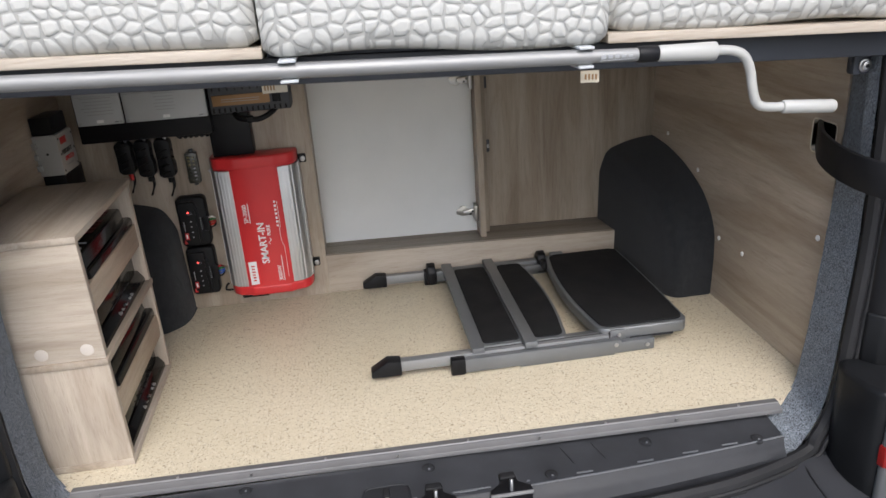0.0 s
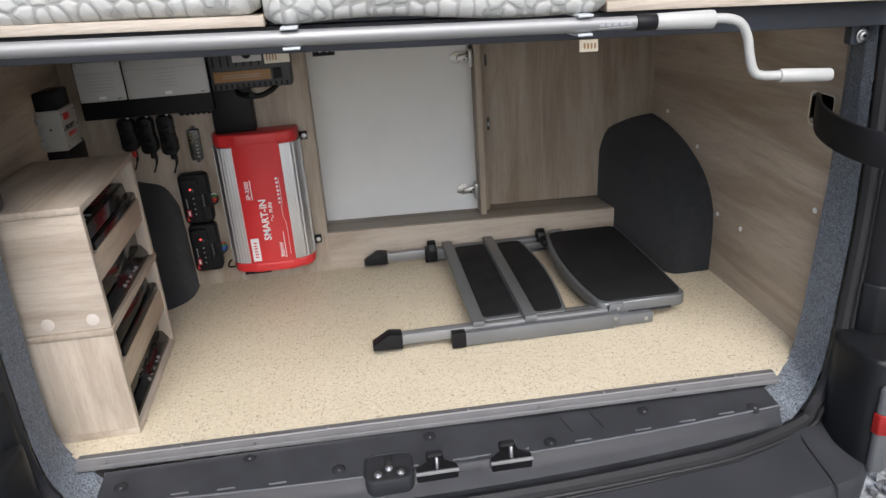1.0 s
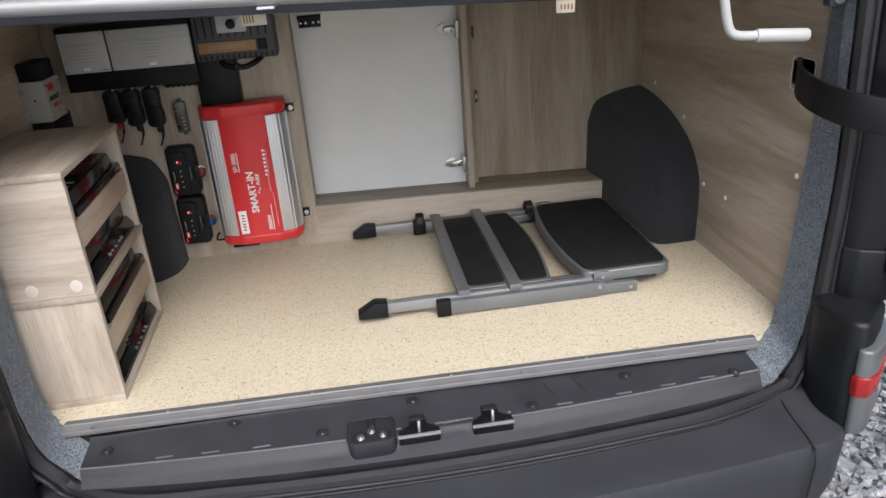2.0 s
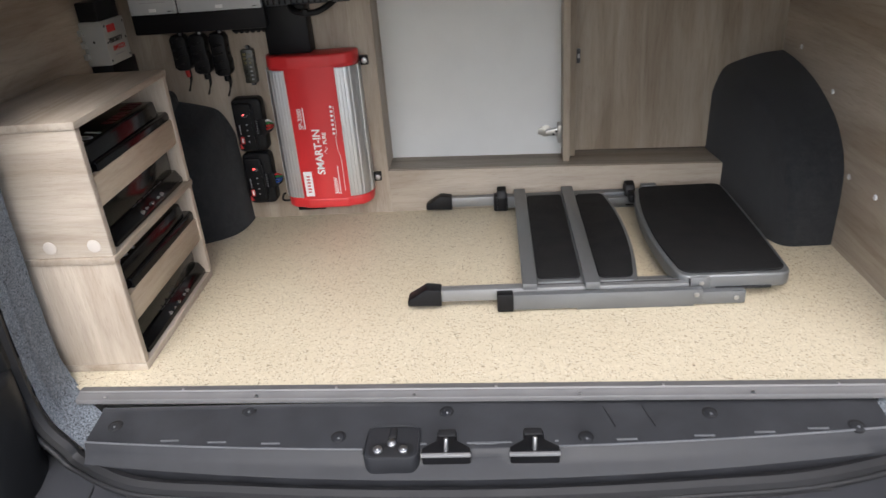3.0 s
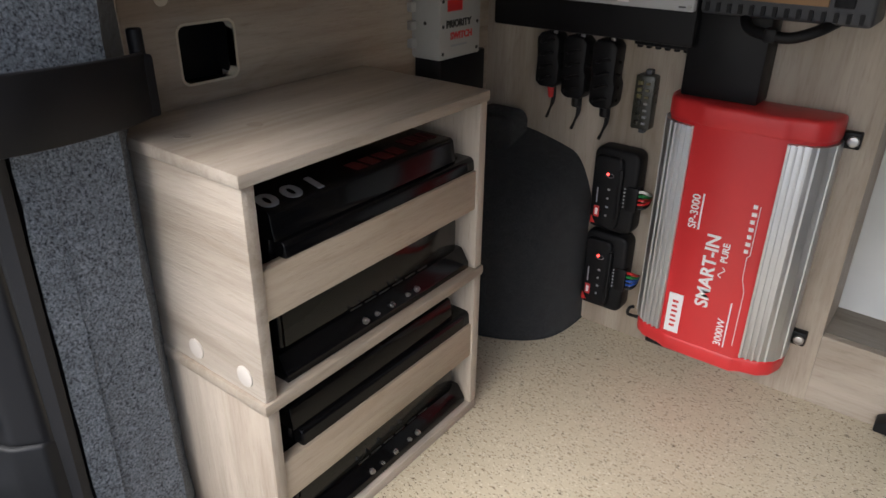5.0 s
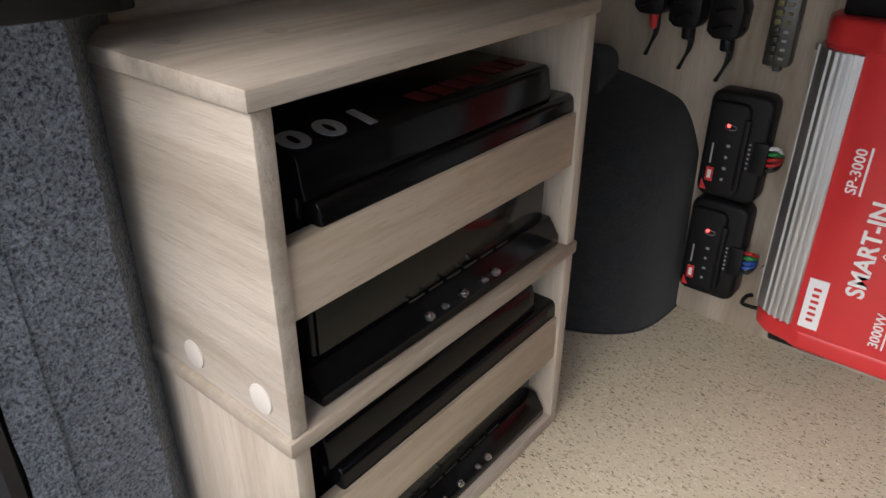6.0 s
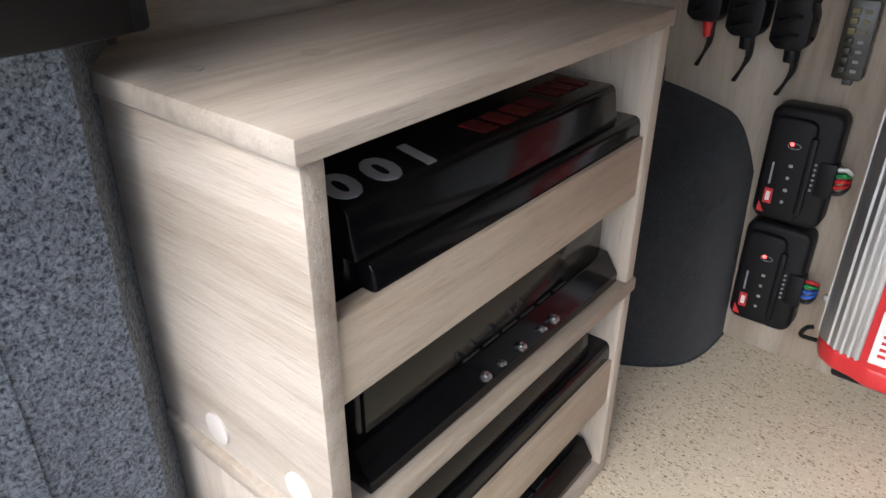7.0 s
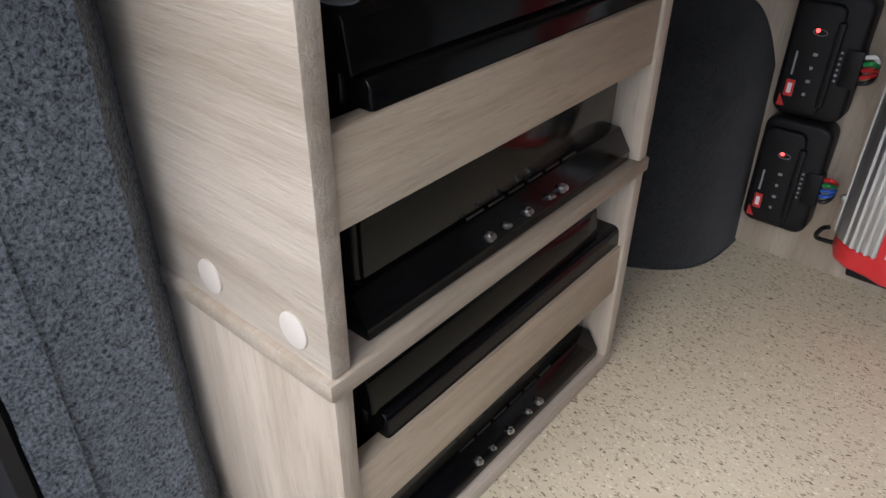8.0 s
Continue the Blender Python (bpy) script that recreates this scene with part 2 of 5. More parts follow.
def pebble_fabric():
    m, t, b = shader("pebble_mattress_fabric", 0.85, 0, 0.2)
    v = coords(t, (1, 1.9, 1.9), (radians(-45), 0, 0))
    gap = t.nodes.new("ShaderNodeMath")
    gap.operation = "SUBTRACT"
    for k, feature in enumerate(("F2", "F1")):
        vo = t.nodes.new("ShaderNodeTexVoronoi")
        vo.voronoi_dimensions = "2D"
        vo.feature = feature
        vo.inputs["Scale"].default_value = 42
        vo.inputs["Randomness"].default_value = 0.7
        t.links.new(v, vo.inputs["Vector"])
        t.links.new(vo.outputs["Distance"], gap.inputs[k])
    # rounded corners: what lies far from a cell's middle counts as gap
    roundish = t.nodes.new("ShaderNodeMath")
    roundish.operation = "MULTIPLY_ADD"
    roundish.inputs[1].default_value = -0.2
    t.links.new(vo.outputs["Distance"], roundish.inputs[0])
    t.links.new(gap.outputs[0], roundish.inputs[2])
    cells = roundish.outputs[0]
    t.links.new(ramp(t, cells, [(0.02, (0.35, 0.35, 0.33)), (0.10, (0.48, 0.48, 0.455))]), b.inputs["Base Color"])
    dome = ramp(t, cells, [(0.0, (0, 0, 0)), (0.16, (0.6,) * 3), (0.5, (1, 1, 1))])
    weave = noise_node(t, v, 900, 2)
    add = t.nodes.new("ShaderNodeMath")
    add.operation = "MULTIPLY_ADD"
    t.links.new(weave, add.inputs[0])
    add.inputs[1].default_value = 0.06
    t.links.new(dome, add.inputs[2])
    bump(t, b, add.outputs[0], 0.55, 0.006)
    return m


FABRIC = pebble_fabric()


def gravel_mat():
    m, t, b = shader("grey_gravel", 0.9, 0, 0.3)
    g = t.nodes.new("ShaderNodeNewGeometry")
    v = coords(t, (1, 1, 1))
    col = ramp(t, g.outputs["Random Per Island"], [(0.0, (0.16, 0.16, 0.16)), (0.5, (0.3, 0.3, 0.29)), (1.0, (0.44, 0.43, 0.42))])
    n = noise_node(t, v, 90, 4)
    t.links.new(mixed(t, 0.5, col, ramp(t, n, [(0.3, (0.5,) * 3), (0.7, (1, 1, 1))]), "MULTIPLY"), b.inputs["Base Color"])
    bump(t, b, n, 0.4, 0.004)
    return m


def ground_mat():
    m, t, b = shader("gravel_ground", 0.95, 0, 0.3)
    v = coords(t, (1, 1, 1))
    vo = t.nodes.new("ShaderNodeTexVoronoi")
    vo.inputs["Scale"].default_value = 34
    t.links.new(v, vo.inputs["Vector"])
    col = ramp(t, vo.outputs["Color"], [(0.1, (0.24, 0.24, 0.24)), (0.9, (0.55, 0.55, 0.54))])
    col = mixed(t, 0.6, col, ramp(t, vo.outputs["Distance"], [(0.2, (1, 1, 1)), (0.7, (0.3, 0.3, 0.3))]), "MULTIPLY")
    col = mixed(t, 0.5, col, ramp(t, noise_node(t, v, 2.0, 4), [(0.3, (0.7,) * 3), (0.7, (1.1,) * 3)]), "MULTIPLY")
    t.links.new(col, b.inputs["Base Color"])
    bump(t, b, vo.outputs["Distance"], 0.7, 0.01)
    return m


# ---- mesh helpers ----
def finish(name, bm, material, smooth=True):
    me = bpy.data.meshes.new(name)
    bmesh.ops.recalc_face_normals(bm, faces=bm.faces)
    bm.to_mesh(me)
    bm.free()
    mats = material if isinstance(material, (list, tuple)) else [material]
    for m in mats:
        me.materials.append(m)
    if smooth:
        for p in me.polygons:
            p.use_smooth = True
        me.set_sharp_from_angle(angle=radians(38))
    return me


def under(ob, parent, label=""):
    ob.parent = parent
    if parent.type == "EMPTY":
        ob.matrix_parent_inverse = Matrix.Translation(-parent.location)
    if label:
        ob["label"] = label
    return ob


def part(name, bm, material, parent, label=""):
    ob = new(name, finish(name, bm, material))
    return under(ob, parent, label)


def thing(name, label, category, group="", kind="", at=(0, 0, 0)):
    ob = new(name)
    ob.empty_display_size = 0.05
    ob.location = at
    return tagged(ob, label, category, group, kind)


def solid(name, bm, material, label, category, kind="", group=""):
    return tagged(new(name, finish(name, bm, material)), label, category, group, kind)


def box(x0, x1, y0, y1, z0, z1, bevel=0.0, seg=2, into=None):
    bm = bmesh.new()
    bmesh.ops.create_cube(bm, size=1)
    for v in bm.verts:
        v.co = Vector(((x0 + x1) / 2 + v.co.x * (x1 - x0), (y0 + y1) / 2 + v.co.y * (y1 - y0), (z0 + z1) / 2 + v.co.z * (z1 - z0)))
    if bevel:
        bmesh.ops.bevel(bm, geom=bm.edges[:], offset=bevel, segments=seg, profile=0.5, affect="EDGES", clamp_overlap=True)
    return merge(into, bm)


def merge(into, bm, m=None):
    if m is not None:
        bm.transform(m)
    if into is None:
        return bm
    me = bpy.data.meshes.new("tmp")
    bm.to_mesh(me)
    bm.free()
    into.from_mesh(me)
    bpy.data.meshes.remove(me)
    return into


def prism(points, axis, a, b, bevel=0.0, seg=2, into=None):
    """A flat outline pushed from a to b along an axis; the outline's two numbers are the other two axes in order."""
    bm = bmesh.new()
    put = {"x": lambda u, v, w: (w, u, v), "y": lambda u, v, w: (u, w, v), "z": lambda u, v, w: (u, v, w)}[axis]
    lo = [bm.verts.new(put(u, v, a)) for u, v in points]
    hi = [bm.verts.new(put(u, v, b)) for u, v in points]
    n = len(points)
    bm.faces.new(lo)
    bm.faces.new(hi[::-1])
    for i in range(n):
        bm.faces.new((lo[i], lo[(i + 1) % n], hi[(i + 1) % n], hi[i]))
    bmesh.ops.recalc_face_normals(bm, faces=bm.faces)
    if bevel:
        bmesh.ops.bevel(bm, geom=[e for e in bm.edges if e.calc_face_angle(0) > 0.35], offset=bevel, segments=seg, profile=0.5, affect="EDGES", clamp_overlap=True)
    return merge(into, bm)


def rounded(x0, x1, y0, y1, r, n=5):
    pts = []
    for cx, cy, a0 in ((x1 - r, y1 - r, 0), (x0 + r, y1 - r, 90), (x0 + r, y0 + r, 180), (x1 - r, y0 + r, 270)):
        for i in range(n + 1):
            a = radians(a0 + 90 * i / n)
            pts.append((cx + r * math.cos(a), cy + r * math.sin(a)))
    return pts


def disc(at, axis, r, depth, seg=20, bevel=0.0, r2=None, into=None):
    """A round bar from at along an axis vector."""
    bm = bmesh.new()
    bmesh.ops.create_cone(bm, cap_ends=True, segments=seg, radius1=r, radius2=r if r2 is None else r2, depth=depth)
    if bevel:
        bmesh.ops.bevel(bm, geom=[e for e in bm.edges if e.calc_face_angle(0) > 0.8], offset=bevel, segments=2, profile=0.5, affect="EDGES", clamp_overlap=True)
    ax = Vector(axis).normalized()
    m = Matrix.Translation(Vector(at) + ax * depth / 2) @ ax.to_track_quat("Z", "Y").to_matrix().to_4x4()
    return merge(into, bm, m)


def smooth_path(points, steps=8):
    pts = [Vector(p) for p in points]
    out = []
    for i in range(len(pts) - 1):
        p0, p1, p2, p3 = pts[max(i - 1, 0)], pts[i], pts[i + 1], pts[min(i + 2, len(pts) - 1)]
        for k in range(steps):
            s = k / steps
            out.append(0.5 * ((2 * p1) + (p2 - p0) * s + (2 * p0 - 5 * p1 + 4 * p2 - p3) * s * s + (3 * p1 - p0 - 3 * p2 + p3) * s ** 3))
    out.append(pts[-1])
    return out


def sweep(points, section, up=(0, 0, 1), closed=True, caps=True, into=None):
    """A section (side, up) carried along a line of points."""
    bm = bmesh.new()
    rings = []
    pts = [Vector(p) for p in points]
    for i, p in enumerate(pts):
        d = (pts[min(i + 1, len(pts) - 1)] - pts[max(i - 1, 0)]).normalized()
        side = d.cross(Vector(up)).normalized()
        top = side.cross(d).normalized()
        rings.append([bm.verts.new(p + side * a + top * b) for a, b in section])
    n = len(section)
    for r0, r1 in zip(rings, rings[1:]):
        for i in range(n if closed else n - 1):
            bm.faces.new((r0[i], r0[(i + 1) % n], r1[(i + 1) % n], r1[i]))
    if caps and closed:
        bm.faces.new(rings[0])
        bm.faces.new(rings[-1][::-1])
    return merge(into, bm)


def ring(r, n=12, sx=1.0, sy=1.0):
    return [(sx * r * math.cos(2 * math.pi * i / n), sy * r * math.sin(2 * math.pi * i / n)) for i in range(n)]


def tube(points, r, up=(0, 0, 1), n=12, into=None):
    return sweep(points, ring(r, n), up, into=into)


def loft(rows, into=None):
    bm = bmesh.new()
    grid = [[bm.verts.new(p) for p in row] for row in rows]
    for r0, r1 in zip(grid, grid[1:]):
        for i in range(len(r0) - 1):
            bm.faces.new((r0[i], r0[i + 1], r1[i + 1], r1[i]))
    return merge(into, bm)


def lettering(name, words, size, at, right, up, material, parent, bold=0.0, align="LEFT", slant=0.0):
    """Flat letters in the built-in font, read along right, standing along up."""
    cu = bpy.data.curves.new(name, "FONT")
    cu.body, cu.size, cu.extrude, cu.offset = words, size, 0.0004, bold
    cu.align_x = align
    cu.shear = slant
    cu.resolution_u = 3
    tmp = bpy.data.objects.new("tmp", cu)
    scene.collection.objects.link(tmp)
    me = bpy.data.meshes.new_from_object(tmp.evaluated_get(bpy.context.evaluated_depsgraph_get()))
    bpy.data.objects.remove(tmp)
    bpy.data.curves.remove(cu)
    r, u = Vector(right).normalized(), Vector(up).normalized()
    n = r.cross(u)
    m = Matrix((( r.x, u.x, n.x, at[0]), (r.y, u.y, n.y, at[1]), (r.z, u.z, n.z, at[2]), (0, 0, 0, 1)))
    me.transform(m)
    me.materials.clear()
    me.materials.append(material)
    me.name = name
    return under(new(name, me), parent)

# ---- the garage shell ----
LEFT, RIGHT, BACK = -0.745, 1.018, 2.01
DECK = 0.80          # underside of the bed deck

solid("floor", prism([(-0.605, 1.196), (0.915, 1.165), (0.99, 1.22), (RIGHT, 1.27), (RIGHT, 2.4), (LEFT, 2.4), (LEFT, 1.3), (-0.68, 1.24)], "z", -0.02, 0.0),
      FLOOR, "cream vinyl floor with dark brown speckles", "floor", "structure")


def holed_wall(x0, x1, y0, y1, z0, z1, hy0, hy1, hz0, hz1):
    bm = box(x0, x1, y0, hy0, z0, z1)
    box(x0, x1, hy1, y1, z0, z1, into=bm)
    box(x0, x1, hy0, hy1, z0, hz0, into=bm)
    box(x0, x1, hy0, hy1, hz1, z1, into=bm)
    return bm


solid("wall_left", holed_wall(LEFT - 0.014, LEFT, 1.305, 2.4, 0, DECK, 1.372, 1.450, 0.535, 0.602), WOOD_WALL,
      "greige oak laminate side wall with a square cut-out", "wall", "structure")
solid("wall_right", holed_wall(RIGHT, RIGHT + 0.014, 1.235, 2.4, 0, DECK, 1.250, 1.326, 0.515, 0.583), WOOD_WALL,
      "greige oak laminate side wall with screw caps", "wall", "structure")


def cutout(name, x, sign, y0, y1, z0, z1):
    """The pale-edged hole for the door strap and the black pocket behind it."""
    ob = thing(name, "square wall cut-out with pale edge and black pocket behind", "cut-out", "wall cut-outs", at=(x, (y0 + y1) / 2, z0))
    bm = box(x - sign * 0.05, x - sign * 0.046, y0 - 0.01, y1 + 0.01, z0 - 0.01, z1 + 0.01)
    for a in ((y0 - 0.01, y0 - 0.006, z0, z1), (y1 + 0.006, y1 + 0.01, z0, z1)):
        box(min(x - sign * 0.05, x - sign * 0.015), max(x - sign * 0.05, x - sign * 0.015), *a, into=bm)
    for a in ((y0, y1, z0 - 0.01, z0 - 0.006), (y0, y1, z1 + 0.006, z1 + 0.01)):
        box(min(x - sign * 0.05, x - sign * 0.015), max(x - sign * 0.05, x - sign * 0.015), *a, into=bm)
    part("pocket", bm, BLACK_PLASTIC, ob, "black plastic pocket")
    outer, inner = rounded(y0 - 0.003, y1 + 0.003, z0 - 0.003, z1 + 0.003, 0.012), rounded(y0, y1, z0, z1, 0.010)
    bm = bmesh.new()
    n = len(outer)
    vs = [[bm.verts.new((xx, *p)) for p in loop] for xx, loop in ((x + sign * 0.0015, outer), (x + sign * 0.0015, inner), (x - sign * 0.014, inner))]
    for a, b in zip(vs, vs[1:]):
        for i in range(n):
            bm.faces.new((a[i], a[(i + 1) % n], b[(i + 1) % n], b[i]))
    part("edge", bm, CARD, ob, "pale cut edge")
    return ob


cutout("wall_cutout", LEFT, 1, 1.372, 1.450, 0.535, 0.602)
cutout("wall_cutout", RIGHT, -1, 1.250, 1.326, 0.515, 0.583)

# back wall: a board behind the electrics, the ledge, the white panel and the brown door
solid("wall_back", box(LEFT, -0.083, BACK, BACK + 0.016, 0, DECK, 0.001), WOOD_Z, "pale oak laminate board carrying the electrics", "wall", "structure")
solid("wall_back_return", box(-0.099, -0.083, BACK + 0.016, 2.125, 0.0, DECK), WOOD_Z, "oak laminate return beside the white panel", "wall", "structure")
solid("ledge_front", prism([(-0.083, 0.0), (RIGHT, 0.0), (RIGHT, 0.100), (-0.083, 0.126)], "y", BACK, BACK + 0.016, 0.001), WOOD_X, "oak laminate upstand along the floor", "ledge", "structure")
solid("ledge", prism([(-0.083, 0.110), (RIGHT, 0.084), (RIGHT, 0.100), (-0.083, 0.1265)], "y", BACK + 0.016, 2.20), WOOD_LEDGE, "oak laminate ledge behind the upstand, darker in tone", "ledge", "structure")
solid("wall_panel", box(-0.083, 0.436, 2.125, 2.139, 0.112, DECK), WHITE_PANEL, "plain white laminate panel", "panel", "structure")
solid("wall_door", prism([(0.455, 0.117), (RIGHT, 0.104), (RIGHT, DECK), (0.455, DECK)], "y", 2.140, 2.156, 0.001), WOOD_DOOR, "brown oak laminate door panel with upright grain", "panel", "structure")
bm = box(0.414, 0.432, 2.055, 2.125, 0.108, DECK, 0.001)
box(0.432, 0.452, 2.10, 2.14, 0.112, DECK, into=bm)
solid("wall_post", bm, WOOD_DOOR, "narrow brown laminate post beside the white panel", "post", "structure")
solid("wall_behind", box(LEFT, RIGHT, 2.2, 2.22, 0, DECK), WOOD_DOOR, "plain board behind the panels", "wall", "structure")
solid("ceiling", box(LEFT - 0.014, RIGHT + 0.014, 1.47, 2.4, DECK, DECK + 0.018), WOOD_X, "plain underside of the bed deck", "ceiling", "structure")

# closed van around and above
bm = box(-0.815, -0.80, 1.16, 3.6, -0.35, 1.9)
box(1.075, 1.09, 1.16, 3.6, -0.35, 1.9, into=bm)
box(-0.815, 1.09, 3.56, 3.6, -0.35, 1.9, into=bm)
box(-0.815, 1.09, 1.05, 3.6, 1.86, 1.9, into=bm)
box(-0.815, 1.09, 1.16, 3.6, -0.35, -0.3, into=bm)
solid("van_shell", bm, WHITE_LINING, "white lined van shell around the garage", "van body", "structure")


# ---- ground ----
bm = bmesh.new()
bmesh.ops.create_grid(bm, x_segments=8, y_segments=8, size=400)
bm.transform(Matrix.Translation((0, 0, -0.62)))
solid("ground", bm, ground_mat(), "grey gravel yard", "ground", "structure")


def gravel():
    rnd = random.Random(4)
    verts, faces = [], []
    base = [(1, 0, 0), (-1, 0, 0), (0, 1, 0), (0, -1, 0), (0, 0, 1), (0, 0, -1)]
    tri = [(0, 2, 4), (2, 1, 4), (1, 3, 4), (3, 0, 4), (2, 0, 5), (1, 2, 5), (3, 1, 5), (0, 3, 5)]
    for x0, x1, y0, y1, count in ((-3.2, -0.95, 0.6, 3.6, 9000), (1.15, 2.4, 0.5, 2.4, 4500)):
        for _ in range(count):
            x, y = rnd.uniform(x0, x1), rnd.uniform(y0, y1)
            s = rnd.uniform(0.008, 0.022)
            rot = Euler([rnd.uniform(0, 6.3) for _ in range(3)]).to_matrix()
            k = len(verts)
            for b in base:
                p = rot @ Vector([c * s * rnd.uniform(0.65, 1.25) for c in b])
                verts.append((x + p.x, y + p.y, -0.615 + 0.4 * s + p.z * 0.8))
            faces += [tuple(k + i for i in f) for f in tri]
    me = bpy.data.meshes.new("gravel")
    me.from_pydata(verts, [], faces)
    me.materials.append(gravel_mat())
    tagged(new("gravel", me), "loose grey crushed stone on the yard", "gravel", kind="stuff")


gravel()


# ---- the van's rear end ----
van = thing("camper_van", "dark grey camper van rear end with open doors", "van", at=(0.15, 1.1, -0.62))

# felt-lined pillars: inner edge at the walls, outer edge under the door seal
RIGHT_IN = [(1.022, 1.215, 1.0), (1.016, 1.215, 0.70), (1.002, 1.215, 0.40), (0.990, 1.215, 0.16), (0.982, 1.215, 0.07), (0.968, 1.208, 0.008), (0.930, 1.185, -0.003), (0.893, 1.16, -0.022), (0.85, 1.13, -0.04)]
RIGHT_OUT = [(0.978, 1.12, 1.0), (0.990, 1.12, 0.70), (1.000, 1.12, 0.40), (0.994, 1.12, 0.165), (0.985, 1.115, 0.06), (0.968, 1.11, -0.01), (0.940, 1.10, -0.052), (0.905, 1.09, -0.085), (0.845, 1.06, -0.10)]
LEFT_IN = [(-0.604, 1.215, 1.0), (-0.616, 1.218, 0.70), (-0.636, 1.222, 0.45), (-0.645, 1.224, 0.24), (-0.648, 1.226, 0.08), (-0.638, 1.225, 0.02), (-0.612, 1.205, -0.002), (-0.575, 1.175, -0.02), (-0.535, 1.15, -0.04)]
LEFT_OUT = [(-0.612, 1.122, 1.0), (-0.621, 1.122, 0.70), (-0.634, 1.122, 0.45), (-0.640, 1.122, 0.20), (-0.638, 1.12, 0.07), (-0.618, 1.11, -0.005), (-0.580, 1.10, -0.050), (-0.548, 1.09, -0.078), (-0.515, 1.075, -0.095)]


def pillar(inner, outer, wall_x, deep=0.03):
    a, b = smooth_path(inner, 7), smooth_path(outer, 7)
    rows = []
    rnd = random.Random(2)
    for p, q in zip(a, b):
        row = [Vector((wall_x, p.y + deep, p.z)), p.lerp(Vector((wall_x, p.y + deep, p.z)), 0.08)]
        for k in range(7):
            s = k / 6
            m = p.lerp(q, s) + Vector((0, -0.006, 0)) * math.sin(math.pi * s)
            row.append(m + Vector((0, rnd.uniform(-0.0012, 0.0012), 0)))
        row.append(q + Vector((0, 0.03, 0)))
        rows.append(row)
    return loft(rows)


part("pillar_lining", pillar(RIGHT_IN, RIGHT_OUT, RIGHT + 0.01), CARPET, van, "blue-grey felt carpet on the rear pillar")
part("pillar_lining", pillar(LEFT_IN, LEFT_OUT, LEFT - 0.002, 0.085), CARPET, van, "blue-grey felt carpet on the rear pillar")


def bow(x):
    """How far the rear edge bows out at the middle of the van."""
    return -0.055 * (1 - ((x - 0.15) / 0.72) ** 2)


# rubber door seal all round the opening
low = [(x, 1.054 + bow(x), -0.082) for x in (0.72, 0.55, 0.35, 0.15, -0.05, -0.25, -0.42)]
line = smooth_path(RIGHT_OUT[:-1] + low + LEFT_OUT[:-1][::-1], 6)
seal_section = [(0.013, -0.006), (0.016, 0.004), (0.010, 0.014), (0.0, 0.017), (-0.010, 0.013), (-0.014, 0.003), (-0.011, -0.007), (0, -0.011)]
part("door_seal", sweep([p + Vector((0.013 * max(-1, min(1, (p.x - 0.18) / 0.7)), -0.010, 0)) for p in line], seal_section, up=(0, -1, 0)), RUBBER, van, "black rubber door seal")

# a second lip along the seal
part("seal_lip", tube([p + Vector((0.026 * max(-1, min(1, (p.x - 0.18) / 0.7)), -0.024, -0.008)) for p in line], 0.0055, up=(0, -1, 0), n=10), RUBBER, van, "black rubber seal lip")

# sill cover
# lighter grey that puts the sill's edge highlights into the colour
HIGHLIGHT_GREY = plain("highlight_grey_plastic", (0.12, 0.124, 0.132), 0.35, 0, 0.2, 500, 0.1)
def sill_row(x):
    r = 1.080 + 0.65 * bow(x)
    return [(x, 1.158, -0.018), (x, 1.150, -0.024), (x, r + 0.004, -0.0325), (x, r, -0.035), (x, r - 0.005, -0.047), (x, r * 0.4 + (1.064 + bow(x)) * 0.6, -0.056), (x, 1.062 + bow(x), -0.066), (x, 1.060 + bow(x), -0.10)]


rows = [sill_row(-0.545 + (0.868 + 0.545) * i / 60) for i in range(61)]
sill = part("sill_cover", loft(rows), SILL_PLASTIC, van, "grained black plastic sill cover")

def sill_top(x, y):
    r = 1.084 + 0.65 * bow(x)
    return -0.024 - 0.0085 * (1.150 - y) / (1.150 - r)


for x, y, z in ((-0.503, 1.117, -0.028), (-0.255, 1.148, -0.024), (-0.073, 1.078, -0.034), (0.117, 1.135, -0.026), (0.359, 1.068, -0.034), (0.579, 1.120, -0.028), (0.811, 1.085, -0.034)):
    z = sill_top(x, y)
    clip = part("sill_clip", disc((x, y, z - 0.004), (0, -0.12, 1), 0.0138, 0.0048, 24, 0.0006), RUBBER, sill)
    bm = disc((x, y - 0.0026, z - 0.003), (0, -0.12, 1), 0.0104, 0.0050, 20, 0.0012)
    part("clip_dish", bm, SILL_PLASTIC, clip)
    part("clip_pin", disc((x + 0.001, y - 0.005, z + 0.001), (0, -0.4, 1), 0.0022, 0.0022, 10, 0.0006), HIGHLIGHT_GREY, clip)
# short ridges, their catch of light painted in the lighter grey
for x in (-0.40, -0.31, -0.21, 0.05, 0.17, 0.41, 0.54, 0.64, 0.73):
    part("sill_ridge", box(x, x + 0.034, 1.0905 + 0.65 * bow(x), 1.0932 + 0.65 * bow(x), -0.034, -0.0294, 0.0008), HIGHLIGHT_GREY, sill)
# thin pale lines along the ridge, painted highlights rather than wear
for x0, x1, back in ((-0.545, -0.026, 0.0), (0.312, 0.866, 0.0), (0.074, 0.085, 0.012), (0.155, 0.232, 0.012), (0.306, 0.312, 0.012)):
    pts = [(x, 1.0815 + 0.65 * bow(x) + back, sill_top(x, 1.0815 + 0.65 * bow(x) + back) + 0.0006) for x in [x0 + (x1 - x0) * k / 12 for k in range(13)]]
    part("sill_edge_highlight", tube(pts, 0.0017, n=8), HIGHLIGHT_GREY, sill)
